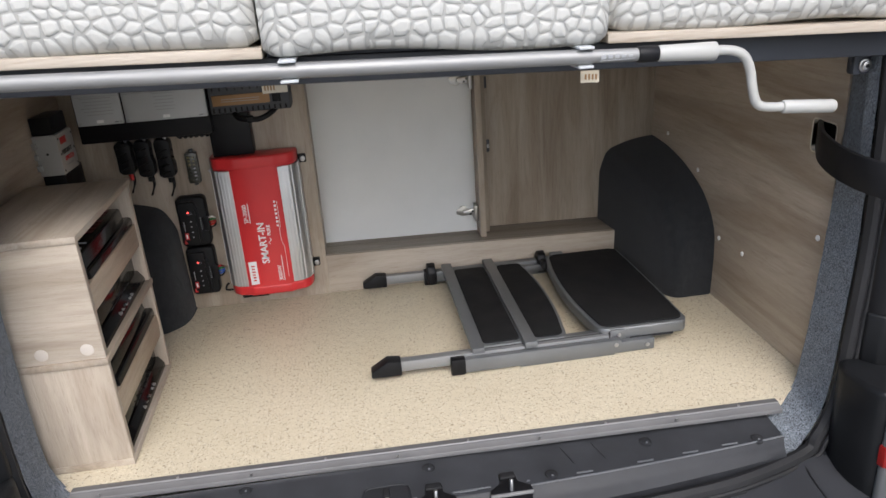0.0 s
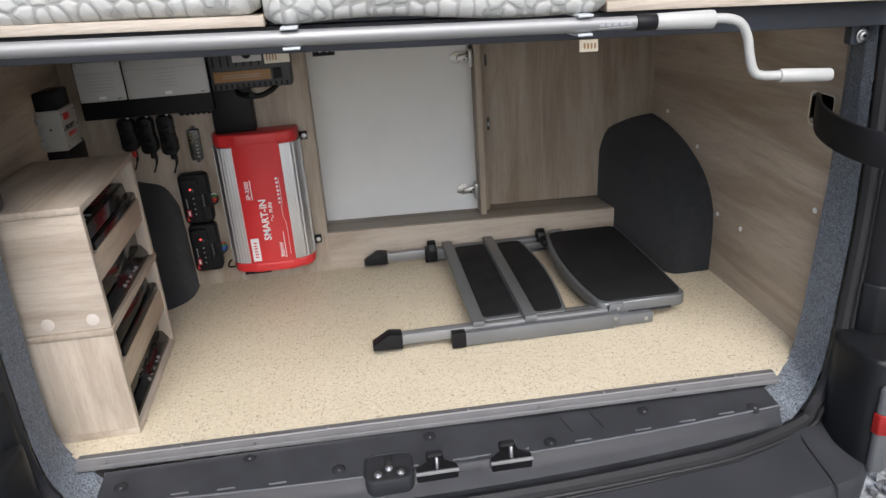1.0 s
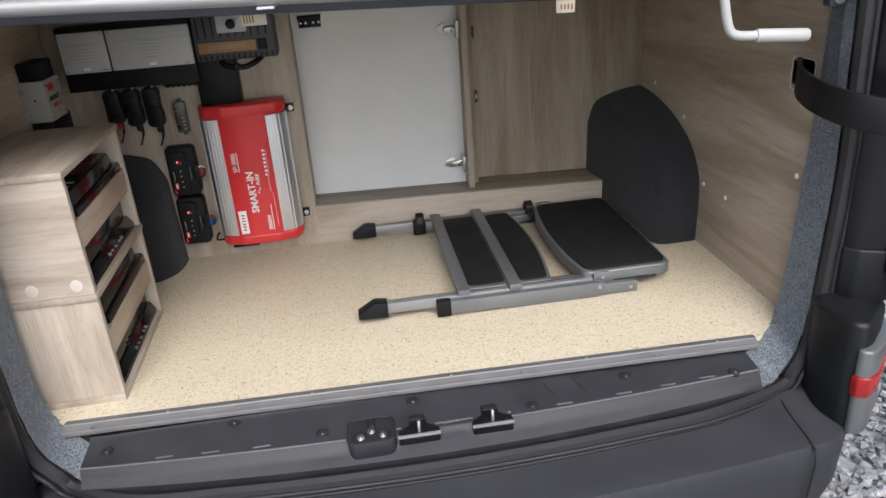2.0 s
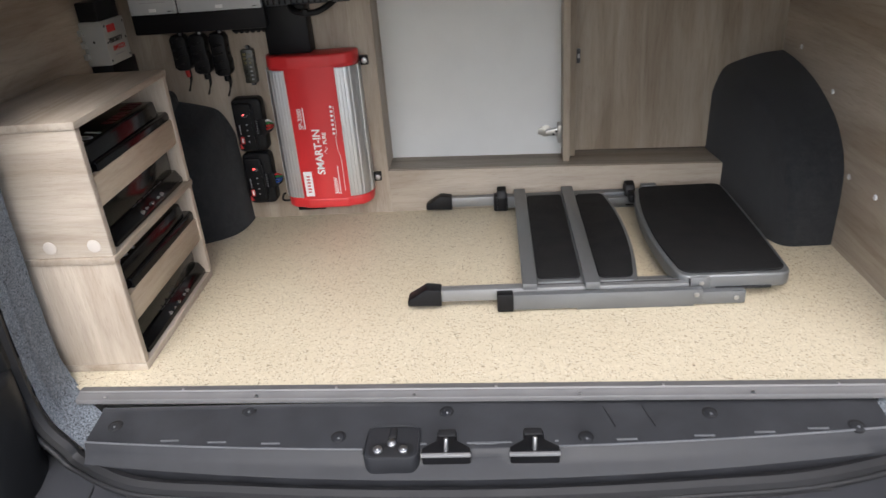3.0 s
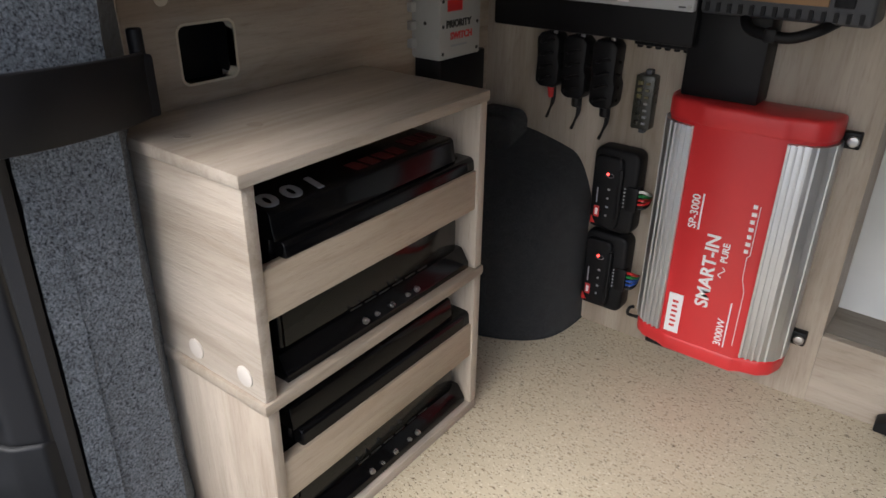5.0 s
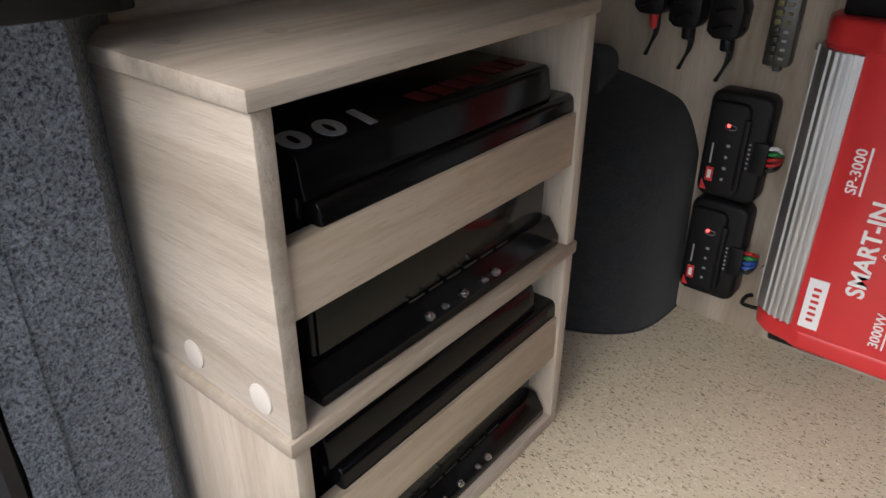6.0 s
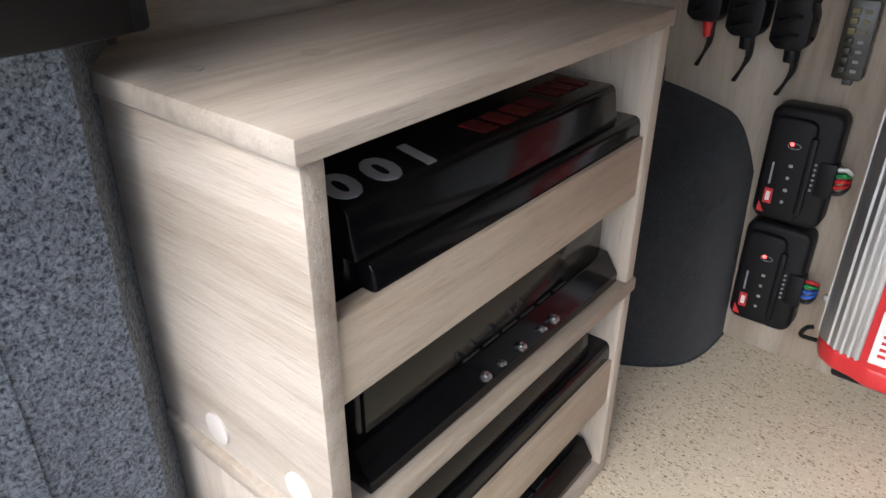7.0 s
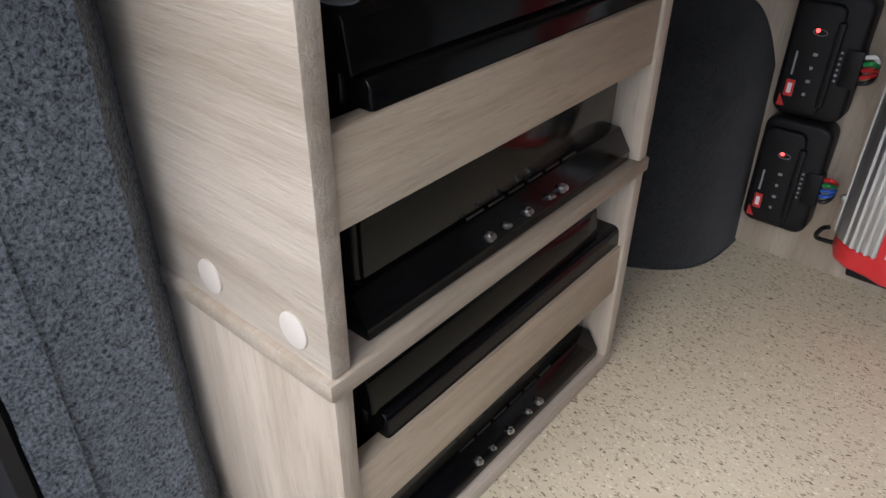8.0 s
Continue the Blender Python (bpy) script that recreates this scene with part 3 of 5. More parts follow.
for x0, x1 in ((0.398, 0.413), (0.466, 0.481)):
    part("sill_groove", tube([(x0, 1.140, sill_top(x0, 1.140) - 0.0002), (x1, 1.090, sill_top(x1, 1.090) - 0.0002)], 0.0011, n=6), RUBBER, sill)

INK_PALE = plain("faded_grey_ink", (0.36, 0.37, 0.38), 0.5, 0, 0.05, 100, 0)
ZINC = plain("bright_zinc", (0.27, 0.27, 0.27), 0.4, 0.3, 0.1, 300, 0.05)
# lock socket and two striker guides on the sill
sock = part("lock_socket", prism(rounded(-0.022, 0.074, 1.018, 1.100, 0.018), "z", -0.07, -0.026, 0.004), SILL_PLASTIC, van, "black lock socket with three steel pins")
part("recess", prism(rounded(-0.013, 0.065, 1.020, 1.056, 0.015), "z", -0.030, -0.0252, 0.001), RUBBER, sock)
for x, y in ((0.004, 1.036), (0.048, 1.036), (0.026, 1.052)):
    bm = disc((x, y, -0.026), (0, -0.3, 1), 0.0082, 0.007, 16, 0.002)
    disc((x, y - 0.002, -0.020), (0, -0.3, 1), 0.0034, 0.003, 12, 0.001, into=bm)
    part("pin", bm, STEEL, sock, "steel pin")
part("socket_rim", tube(smooth_path([(-0.0205, 1.030, -0.027), (-0.0200, 1.080, -0.026), (-0.010, 1.0965, -0.0255), (0.026, 1.099, -0.0255), (0.062, 1.0965, -0.0255), (0.0720, 1.080, -0.026), (0.0725, 1.030, -0.027)], 5), 0.0022, n=8), SILL_PLASTIC, sock)
part("guide_post", box(0.019, 0.033, 1.062, 1.088, -0.027, -0.019, 0.003), RUBBER, sock)
for x in (0.120, 0.270):
    g = part("striker_guide", prism([(x - 0.042, 1.030), (x + 0.042, 1.030), (x + 0.042, 1.044), (x + 0.018, 1.062), (x + 0.018, 1.085), (x - 0.018, 1.085), (x - 0.018, 1.062), (x - 0.042, 1.044)],
                                    "z", -0.06, -0.027, 0.004), BLACK_PLASTIC, van, "black striker guide with a steel plate")
    part("striker_hook", disc((x, 1.036, -0.030), (0.06, 0.35, 1), 0.0042, 0.024, 12, 0.001), STEEL, g, "steel striker pin")
    part("striker_back", box(x - 0.016, x + 0.016, 1.070, 1.087, -0.030, -0.0235, 0.003), RUBBER, g)
    part("striker_plate", box(x - 0.0425, x + 0.0425, 1.0262, 1.0322, -0.0345, -0.0285, 0.0008), ZINC, g, "bright steel plate")

# aluminium edge trim with its small screws
trim = [Vector((-0.60, 1.196, 0.0)), Vector((0.896, 1.1634, 0.0))]
d = (trim[1] - trim[0]).normalized()
trim_ob = part("floor_trim", sweep(trim, [(-0.004, -0.002), (-0.003, 0.002), (0.012, 0.003), (0.014, 0.0005), (0.016, 0.0005), (0.018, -0.001), (0.030, -0.004), (0.0315, -0.007), (0.031, -0.014), (0.025, -0.014)]), TRIM_ALU, van, "dull aluminium floor edge trim")
for k in range(10):
    p = trim[0].lerp(trim[1], (k + 0.4) / 10)
    off = 0.009 if k % 2 else 0.028
    part("trim_screw", disc((p.x, p.y - off, 0.000 if off > 0.02 else 0.003), (0, 0, 1), 0.0028, 0.0015, 10, 0.0005), STEEL, trim_ob)

# bumper, with its step, corner pieces and reflectors
# black plastic, deepened so the corner's shade is in the colour
SHADED_BLACK = plain("shaded_black_plastic", (0.006, 0.0065, 0.0075), 0.5, 0, 0.2, 600, 0.3, 0.35)
rows = []
for i in range(81):
    x = -0.78 + (1.08 + 0.78) * i / 80
    u = abs(x - 0.15) / 1.13
    back = 0.10 * max(0, u - 0.72) ** 2 / 0.08
    b = 0.045 * (1 - min(1, abs(x - 0.15) / 0.9) ** 2)
    dx = abs(x - 0.15)
    e = min(1.10, 0.865 + 0.02 * (dx / 0.49) ** 2 + 6 * max(0, dx - 0.775) ** 2)
    rows.append([(x, 1.12, -0.085), (x, 1.055 + bow(x) * (1 if abs(x - 0.15) < 0.72 else 0), -0.088), (x, 1.03 + bow(x) * (1 if abs(x - 0.15) < 0.72 else 0), -0.100), (x, min(e + 0.03, 1.11), -0.110), (x, e + 0.008, -0.116), (x, e, -0.135), (x, e + 0.01, -0.25), (x, e + 0.05, -0.36)])
bumper = part("bumper", loft(rows), BUMPER, van, "dark grey textured plastic bumper step")
part("bumper_groove", tube(smooth_path([(x, 1.028 + bow(x), -0.0985) for x in (-0.45, -0.25, -0.05, 0.15, 0.35, 0.55, 0.75)], 6), 0.004), RUBBER, bumper)


HINGE_BLACK = plain("gloss_black_hinge", (0.008, 0.008, 0.009), 0.2, 0, 0.2, 200, 0.03, 0.7)


def corner(s, mx, out=0.0):
    """Bumper corner and lamp on one side: s is +1 right, -1 left; mx the seal's x there."""
    X = lambda k: mx + s * k
    K = lambda k: mx + s * (k + out)
    # upright corner of the bumper beside the opening
    c = part("bumper_corner", prism([(K(0.03), 1.12), (K(-0.012), 1.095), (K(-0.030), 1.06), (K(-0.024), 1.0), (K(-0.010), 0.965), (K(0.012), 0.955), (K(0.04), 0.97), (K(0.10), 1.025), (K(0.135), 1.10), (K(0.135), 1.15), (K(0.036), 1.15)], "z", -0.14, 0.128, 0.012, 3), SHADED_BLACK, van, "black plastic bumper corner")
    side = part("bumper_side", prism([(K(-0.004), 0.958), (K(0.0), 0.945), (K(0.018), 0.938), (K(0.045), 0.952), (K(0.115), 1.018), (K(0.150), 1.10), (K(0.150), 1.15), (K(0.128), 1.15), (K(0.09), 1.03), (K(0.03), 0.972)], "z", -0.125, 0.075, 0.006, 3), GREY_PAINT, van, "grey painted bumper side")
    part("reflector", prism([(K(-0.007), 0.958), (K(-0.003), 0.942), (K(0.018), 0.934), (K(0.048), 0.949), (K(0.118), 1.016), (K(0.09), 1.03), (K(0.03), 0.974)], "z", -0.030, 0.016, 0.003), LENS_RED, side, "red reflector strip")
    part("corner_seam", tube([(X(-0.087), 1.062, -0.0905), (X(-0.091), 1.0, -0.104), (X(-0.094), 0.935, -0.1105), (X(-0.095), 0.912, -0.117), (X(-0.095), 0.903, -0.15), (X(-0.095), 0.915, -0.30)], 0.0025), RUBBER, c)
    # black jamb between the seal and the lamp
    part("door_jamb", prism([(X(0.036), 1.15), (X(0.030), 1.09), (X(0.048), 1.066), (X(0.095), 1.045), (X(0.13), 1.05), (X(0.15), 1.09), (X(0.15), 1.16), (X(0.038), 1.17)], "z", 0.120, 1.7, 0.006, 3), BLACK_PAINT, van, "gloss black door jamb")
    # tail lamp, a tall curved unit
    rows = []
    for i in range(25):
        z = 0.262 + (0.712 - 0.262) * i / 24
        f = i / 24
        inner = 0.107 - 0.028 * math.sin(math.pi * 0.5 * min(1, f * 1.15)) ** 2 + 0.050 * max(0, (f - 0.88) / 0.12) ** 2
        w = 0.185 - 0.105 * (1 - f) ** 1.5 - 0.035 * max(0, (f - 0.7) / 0.3) ** 2
        bulge = 0.022 * math.sin(math.pi * min(1, 0.1 + f * 0.9)) + 0.012
        row = []
        for k in range(9):
            a = k / 8
            row.append((X(inner + w * a), 1.045 - bulge * math.sin(math.pi * (0.1 + 0.75 * a)) + 0.05 * a * a, z))
        rows.append(row)
    bm = loft([[(p[0], p[1] + 0.006, p[2]) for p in r] for r in rows])
    lamp = part("tail_lamp", bm, BLACK_PLASTIC, van, "tall red and white tail lamp")
    for lo, hi, m, nm in ((0, 2, LENS_RED, "lower_lens"), (2, 8, LENS_WHITE, "clear_lens"), (8, 15, LENS_RED, "brake_lens"), (15, 24, LENS_PINK, "upper_lens")):
        bm = bmesh.new()
        g = rows[lo:hi + 1]
        loft([r[:8] for r in g], into=bm)
        part(nm, bm, m, lamp)
    edge = [Vector((r[0][0] - s * 0.003, r[0][1] - 0.001, r[0][2])) for r in rows]
    part("lamp_edge", tube(edge, 0.0045, up=(0, 1, 0), n=8), LENS_RED, lamp)
    for k in range(5):
        a = [Vector(r[2 + k]) + Vector((0, -0.0012, 0)) for r in rows[9:15]]
        part("lens_rib", tube(a, 0.0014, up=(0, 1, 0), n=6), LENS_PINK, lamp)
    for z in (0.50, 0.60):
        a = [Vector(r[k]) + Vector((0, -0.001, 0)) for r in rows if abs(r[0][2] - z) < 0.01 for k in range(8)]
        if len(a) > 2:
            part("lens_rib", tube(a, 0.0012, n=6), LENS_WHITE, lamp)
    part("lamp_cap", disc((X(0.088), 1.052, 0.708), (0, -1, 0.3), 0.014, 0.022, 18, 0.005), BLACK_PLASTIC, lamp)
    # ledge at the foot of the jamb
    part("jamb_foot", prism([(X(0.040), 1.15), (X(0.028), 1.085), (X(0.046), 1.061), (X(0.094), 1.040), (X(0.133), 1.045), (X(0.150), 1.085), (X(0.150), 1.15)], "z", 0.122, 0.236, 0.005, 3), SHADED_BLACK, van, "black plastic foot of the door jamb")
    # hinge below the lamp
    h = part("door_hinge", box(min(X(0.09), X(0.14)), max(X(0.09), X(0.14)), 1.0, 1.05, 0.19, 0.25, 0.006), HINGE_BLACK, van, "black door hinge with bolts")
    for zz in (0.205, 0.235):
        part("bolt", disc((X(0.115), 1.0, zz), (0, -1, 0), 0.010, 0.010, 6, 0.002), BLACK_PLASTIC, h)
    part("hinge_leaf", prism([(X(0.10), 0.20), (X(0.16), 0.185), (X(0.185), 0.215), (X(0.165), 0.245), (X(0.12), 0.262), (X(0.095), 0.245)], "y", 0.986, 1.002, 0.004), HINGE_BLACK, h)
    for dx, dz in ((0.115, 0.242), (0.150, 0.222), (0.165, 0.203)):
        part("hinge_pin", disc((X(dx), 0.989, dz), (0, -1, 0), 0.009, 0.012, 14, 0.003), HINGE_BLACK, h)
    part("hinge_rod", tube([(X(0.085), 0.99, 0.185), (X(0.20), 0.975, 0.150)], 0.010), HINGE_BLACK, h)
    part("hinge_arm", sweep(smooth_path([(X(0.12), 1.01, 0.215), (X(0.17), 0.975, 0.21), (X(0.235), 1.0, 0.195)], 6), rounded(-0.008, 0.008, -0.02, 0.02, 0.005, 2)), HINGE_BLACK, h)


corner(1, 0.992)
corner(-1, -0.612, 0.04)

# open rear doors, swung back past square
def rear_door(s, x):
    """Hinged at (x, 1.07); s is +1 for the right door."""
    turn = Matrix.Translation((x, 1.07, 0)) @ Matrix.Rotation(radians(s * 24), 4, "Z")
    lo, hi = min(0, s * 0.055), max(0, s * 0.055)
    leaf = box(lo, hi, -0.72, 0.0, -0.10, 1.75, 0.012, 3)
    leaf.transform(turn)
    d = part("rear_door", leaf, BLACK_PAINT, van, "open black rear door lined with oak laminate")
    a, b = min(-s * 0.006, s * 0.004), max(-s * 0.006, s * 0.004)
    lining = box(a, b, -0.66, -0.062, 0.0, 0.72, 0.002)
    lining.transform(turn)
    part("door_lining", lining, WOOD_Z, d, "pale oak laminate lining")
    rub = tube([(-s * 0.004, -0.03, -0.06), (-s * 0.004, -0.03, 1.7)], 0.009, up=(0, 1, 0))
    rub.transform(turn)
    part("door_rubber", rub, RUBBER, d)


rear_door(-1, -0.905)
rear_door(1, 1.285)

# curved door check straps, slotted near the door
def strap(points, slot=None):
    whole = smooth_path(points, 12)
    def run(line, z0, z1, into=None):
        return sweep(line, rounded(-0.0045, 0.0045, z0, z1, 0.003, 2), into=into)
    if slot is None:
        bm = run(whole, -0.032, 0.032)
    else:
        i, j = slot
        bm = run(whole[:i + 1], -0.032, 0.032)
        run(whole[j:], -0.032, 0.032, bm)
        run(whole[i:j + 1], 0.016, 0.032, bm)
        run(whole[i:j + 1], -0.032, -0.016, bm)
    a = part("door_strap", bm, STRAP, van, "curved black steel door strap")
    p = Vector(points[0])
    if p.x < 0:
        part("strap_stop", disc((p.x - 0.008, p.y + 0.003, p.z - 0.03), (0, 0, 1), 0.0075, 0.084, 16, 0.002), BLACK_PLASTIC, a)
        part("strap_end", box(p.x - 0.014, p.x + 0.005, p.y - 0.006, p.y + 0.012, p.z - 0.032, p.z + 0.030, 0.004), STRAP, a)
    return a


strap([(-0.640, 1.262, 0.570), (-0.600, 1.205, 0.577), (-0.574, 1.115, 0.584), (-0.598, 1.03, 0.584), (-0.68, 0.972, 0.574), (-0.79, 0.945, 0.556), (-0.905, 0.94, 0.540)], (43, 47))
strap([(1.05, 1.35, 0.548), (0.995, 1.27, 0.555), (0.955, 1.20, 0.552), (0.932, 1.11, 0.546), (0.948, 1.03, 0.536), (1.01, 0.975, 0.525), (1.12, 0.945, 0.515), (1.285, 0.94, 0.50)])

# ---- wheel arches ----
def wheel_arch(wall, s, stations):
    """s: direction from the wall into the garage."""
    rows = []
    for y, h, w in smooth_path(stations, 4):
        row = []
        for u in [1 - (1 - i / 26) ** 1.6 for i in range(27)]:
            row.append((wall + s * w * u, y, h * 0.97 * (1 - 0.13 * u ** 2 - 0.16 * max(0, (u - 0.8) / 0.2) ** 2.2)))
        row += [(wall + s * w * 1.01, y, h * 0.5), (wall + s * w * 1.03, y, 0.0)]
        rows.append(row)
    front = [(x, stations[0][0] + 0.004, 0.0) for x, y, z in rows[0]]
    bm = loft([front] + rows)
    return bm


def felt_arch(wall, s, stations, label):
    ob = thing("wheel_arch", label, "wheel arch", "wheel arches", at=(wall, stations[0][0], 0))
    part("felt_cover", wheel_arch(wall, s, stations), ARCH, ob)
    foot = [(wall + s * w * 1.03, y, 0.002) for y, h, w in smooth_path(stations, 4)]
    foot = [(wall + s * 0.004, foot[0][1] + 0.002, 0.002)] + foot
    part("hem", tube(foot, 0.0022, n=8), ARCH, ob, "rolled felt edge along the floor")


felt_arch(RIGHT, -1, ((1.690, 0.10, 0.085), (1.692, 0.16, 0.095), (1.700, 0.20, 0.110), (1.725, 0.245, 0.125), (1.765, 0.285, 0.136), (1.81, 0.312, 0.144), (1.88, 0.342, 0.153), (1.95, 0.362, 0.162), (2.03, 0.377, 0.171), (2.125, 0.385, 0.18), (2.19, 0.385, 0.18)), "black felt-covered wheel arch against the side wall")
felt_arch(LEFT, 1, ((1.815, 0.17, 0.06), (1.824, 0.225, 0.105), (1.838, 0.262, 0.146), (1.854, 0.288, 0.178), (1.874, 0.312, 0.204), (1.898, 0.332, 0.224), (1.930, 0.350, 0.236), (1.970, 0.366, 0.241), (2.030, 0.380, 0.242), (2.19, 0.385, 0.242)), "black felt-covered wheel arch behind the battery cabinet")
bm = prism(rounded(-0.735, -0.640, 0.30, 0.394, 0.022, 6), "y", 1.935, 2.005, 0.010, 3)
solid("cable_boot", bm, ARCH, "black felt-wrapped cable outlet on the wheel arch", "cable outlet")
for y, z in ((2.024, 0.404), (1.816, 0.340), (1.67, 0.182), (1.548, 0.182), (1.262, 0.332)):
    solid("screw_cap", disc((RIGHT + 0.0005, y, z), (-1, 0, 0), 0.0066, 0.003, 16, 0.001), INK_WHITE, "small white screw cap on the side wall", "screw cap", group="screw caps")
solid("screw_cap", disc((LEFT - 0.0005, 1.358, 0.635), (1, 0, 0), 0.009, 0.002, 20, 0.0008), CARD, "round beige screw cap on the side wall", "screw cap", group="screw caps")

# ---- bed edge above the opening: beam, deck boards, mattresses ----
def slope(x, z):
    return z + 0.013 - 0.035 * x


def leaning(bm, about=0.0):
    for v in bm.verts:
        v.co.z += 0.011 - 0.035 * (v.co.x - about)
    return bm


solid("bed_beam", leaning(box(-0.73, 1.0, 1.10, 1.14, 0.763, 0.806, 0.003)), BEAM, "dark steel beam under the bed edge", "beam", "structure")
# out of view; pale wood chosen to throw light onto the upper walls
solid("bed_underside", leaning(box(-0.70, 0.97, 1.14, 1.9, 0.795, 0.806)), WOOD_X, "unseen underside of the bed behind the beam, made pale to bounce light", "bed base", "structure")
for x0, x1 in ((-0.74, -0.082), (0.455, 0.985)):
    solid("deck_board", leaning(box(x0, x1, 1.058, 1.45, 0.8085, 0.8245, 0.0015)), WOOD_X, "pale oak bed board under a mattress", "bed board", group="bed boards")
for x0, x1 in ((-0.078, 0.451),):
    solid("deck_board", leaning(box(x0, x1, 1.085, 1.45, 0.8085, 0.8245, 0.0015)), BEAM, "dark bed board under the middle mattress", "bed board", group="bed boards")


def mattress(x0, x1, y0, z0, label):
    bm = bmesh.new()
    n, rnd = 40, random.Random(int(x0 * 100))
    rows = []
    for i in range(n + 1):
        f = i / n
        x = x0 + (x1 - x0) * f
        e = min(f, 1 - f) * (x1 - x0)
        tuck = 0.022 * max(0, 1 - e / 0.03) ** 2
        sag = 0.004 * math.sin(7.3 * x + 1.1) + 0.003 * math.sin(17 * x)
        row = []
        for a in range(17):
            t = radians(-90 + 180 * a / 16)
            yy = y0 + 0.045 - (0.045 - tuck) * abs(math.cos(t)) ** 0.55
            zz = z0 + 0.08 + (0.08 - tuck * 0.5) * math.copysign(abs(math.sin(t)) ** 0.55, math.sin(t))
            row.append((x, yy, zz + (sag if a < 6 else 0)))
        rows.append([(x, 1.45, z0 + 0.006 + tuck * 0.5)] + row + [(x, 1.45, z0 + 0.155)])
    loft(rows, into=bm)
    for r in (rows[0], rows[-1]):
        bm.faces.new([bm.verts.new(p) for p in r])
    bmesh.ops.remove_doubles(bm, verts=bm.verts, dist=0.0001)
    m = solid("mattress", leaning(bm), FABRIC, label, "mattress", group="bed mattresses")
    return m


mattress(-0.80, -0.086, 1.052, 0.8245, "white pebble-pattern mattress section on the bed board")
mattress(-0.080, 0.452, 1.028, 0.8085, "white pebble-pattern middle mattress overhanging the bed edge")
mattress(0.460, 0.985, 1.060, 0.8245, "white pebble-pattern mattress section on the bed board")

# bracket bolts at both ends of the beam
for x, z, s in ((0.966, 0.720, 1), (-0.590, 0.774, -1)):
    b = thing("bracket_bolt", "steel domed bolt on a black bracket plate at the pillar", "bolt", "bracket bolts", at=(x, 1.15, z))
    part("plate", prism(rounded(x - 0.016 + 0.004 * -s, x + 0.016 + 0.004 * -s, z - 0.016, z + 0.05, 0.006), "y", 1.134, 1.154, 0.002), BEAM, b, "black bracket plate")
    bm = disc((x, 1.134, z), (0, -1, 0), 0.0125, 0.004, 24, 0.0015)
    disc((x, 1.131, z), (0, -1, 0), 0.009, 0.006, 20, 0.003, into=bm)
    part("bolt_head", bm, STEEL, b)
    part("socket", disc((x, 1.1255, z), (0, -1, 0), 0.004, 0.001, 6), BLACK_PLASTIC, b)

# awning crank rod in its clips
rod = thing("crank_rod", "aluminium awning crank rod with white handles clipped under the bed", "crank rod", at=(0.1, 1.03, 0.78))
Z = lambda x: slope(x, 0.7905)
part("shaft", tube([(-0.64, 1.035, Z(-0.64)), (0.42, 1.035, Z(0.42))], 0.0118, n=24), ROD_ALU, rod, "brushed aluminium shaft")
part("shaft_sleeve", tube([(0.42, 1.035, Z(0.42)), (0.495, 1.035, Z(0.495))], 0.0102, n=24), ROD_ALU, rod)
part("collar", disc((0.494, 1.035, Z(0.494)), (1, 0, -0.035), 0.0128, 0.034, 24, 0.002), BLACK_PLASTIC, rod, "black plastic collar")
bm = disc((0.527, 1.035, Z(0.527)), (1, 0, -0.035), 0.0125, 0.098, 24, 0.003, r2=0.0148)
part("grip", bm, WHITE_PLASTIC, rod, "white plastic grip")
line = smooth_path([(0.62, 1.035, Z(0.62)), (0.648, 1.035, Z(0.648)), (0.672, 1.035, 0.772), (0.686, 1.035, 0.750), (0.694, 1.035, 0.717), (0.703, 1.035, 0.693), (0.719, 1.035, 0.684), (0.757, 1.035, 0.6815)], 6)
part("crank", tube(line, 0.0078, up=(0, 1, 0), n=16), WHITE_PLASTIC, rod, "bent white steel crank")
part("end_grip", disc((0.749, 1.035, 0.6815), (1, 0, -0.07), 0.0112, 0.096, 24, 0.004), WHITE_PLASTIC, rod, "white plastic end grip")
for x, w in ((-0.045, 0.026), (0.408, 0.024)):
    c = part("clip", box(x - w / 2, x + w / 2, 1.020, 1.10, Z(x) + 0.0125, Z(x) + 0.0165, 0.001), GREY_PLASTIC, rod, "grey plastic clip")
    part("clip_foot", box(x - w / 2, x + w / 2, 1.022, 1.10, Z(x) - 0.0165, Z(x) - 0.0125, 0.001), GREY_PLASTIC, c)
for i in range(5):
    part("ink_mark", box(0.432 + 0.011 * i, 0.439 + 0.011 * i, 1.0235, 1.0245, Z(0.45) - 0.003, Z(0.45) + 0.003 - 0.0005 * i), INK_GREY, rod)
part("ink_mark", box(0.430, 0.486, 1.0236, 1.0243, Z(0.45) - 0.006, Z(0.45) - 0.0048), INK_GREY, rod)

# paper label under the beam
tag = thing("beam_label", "small cream paper label under the bed beam", "label", at=(0.437, 1.1, 0.73))
part("paper", leaning(box(0.423, 0.455, 1.0965, 1.0985, 0.743, 0.7625)), CARD, tag)
for k in range(4):
    part("bar", leaning(box(0.430 + 0.006 * k, 0.433 + 0.006 * k, 1.0958, 1.0968, 0.748, 0.757)), BROWN_LABEL, tag)

# ---- battery cabinet: two stacked units, open towards the garage ----
CF, CB, CX = 1.252, 1.657, -0.491      # rear face, front face, open side
CL = LEFT + 0.025


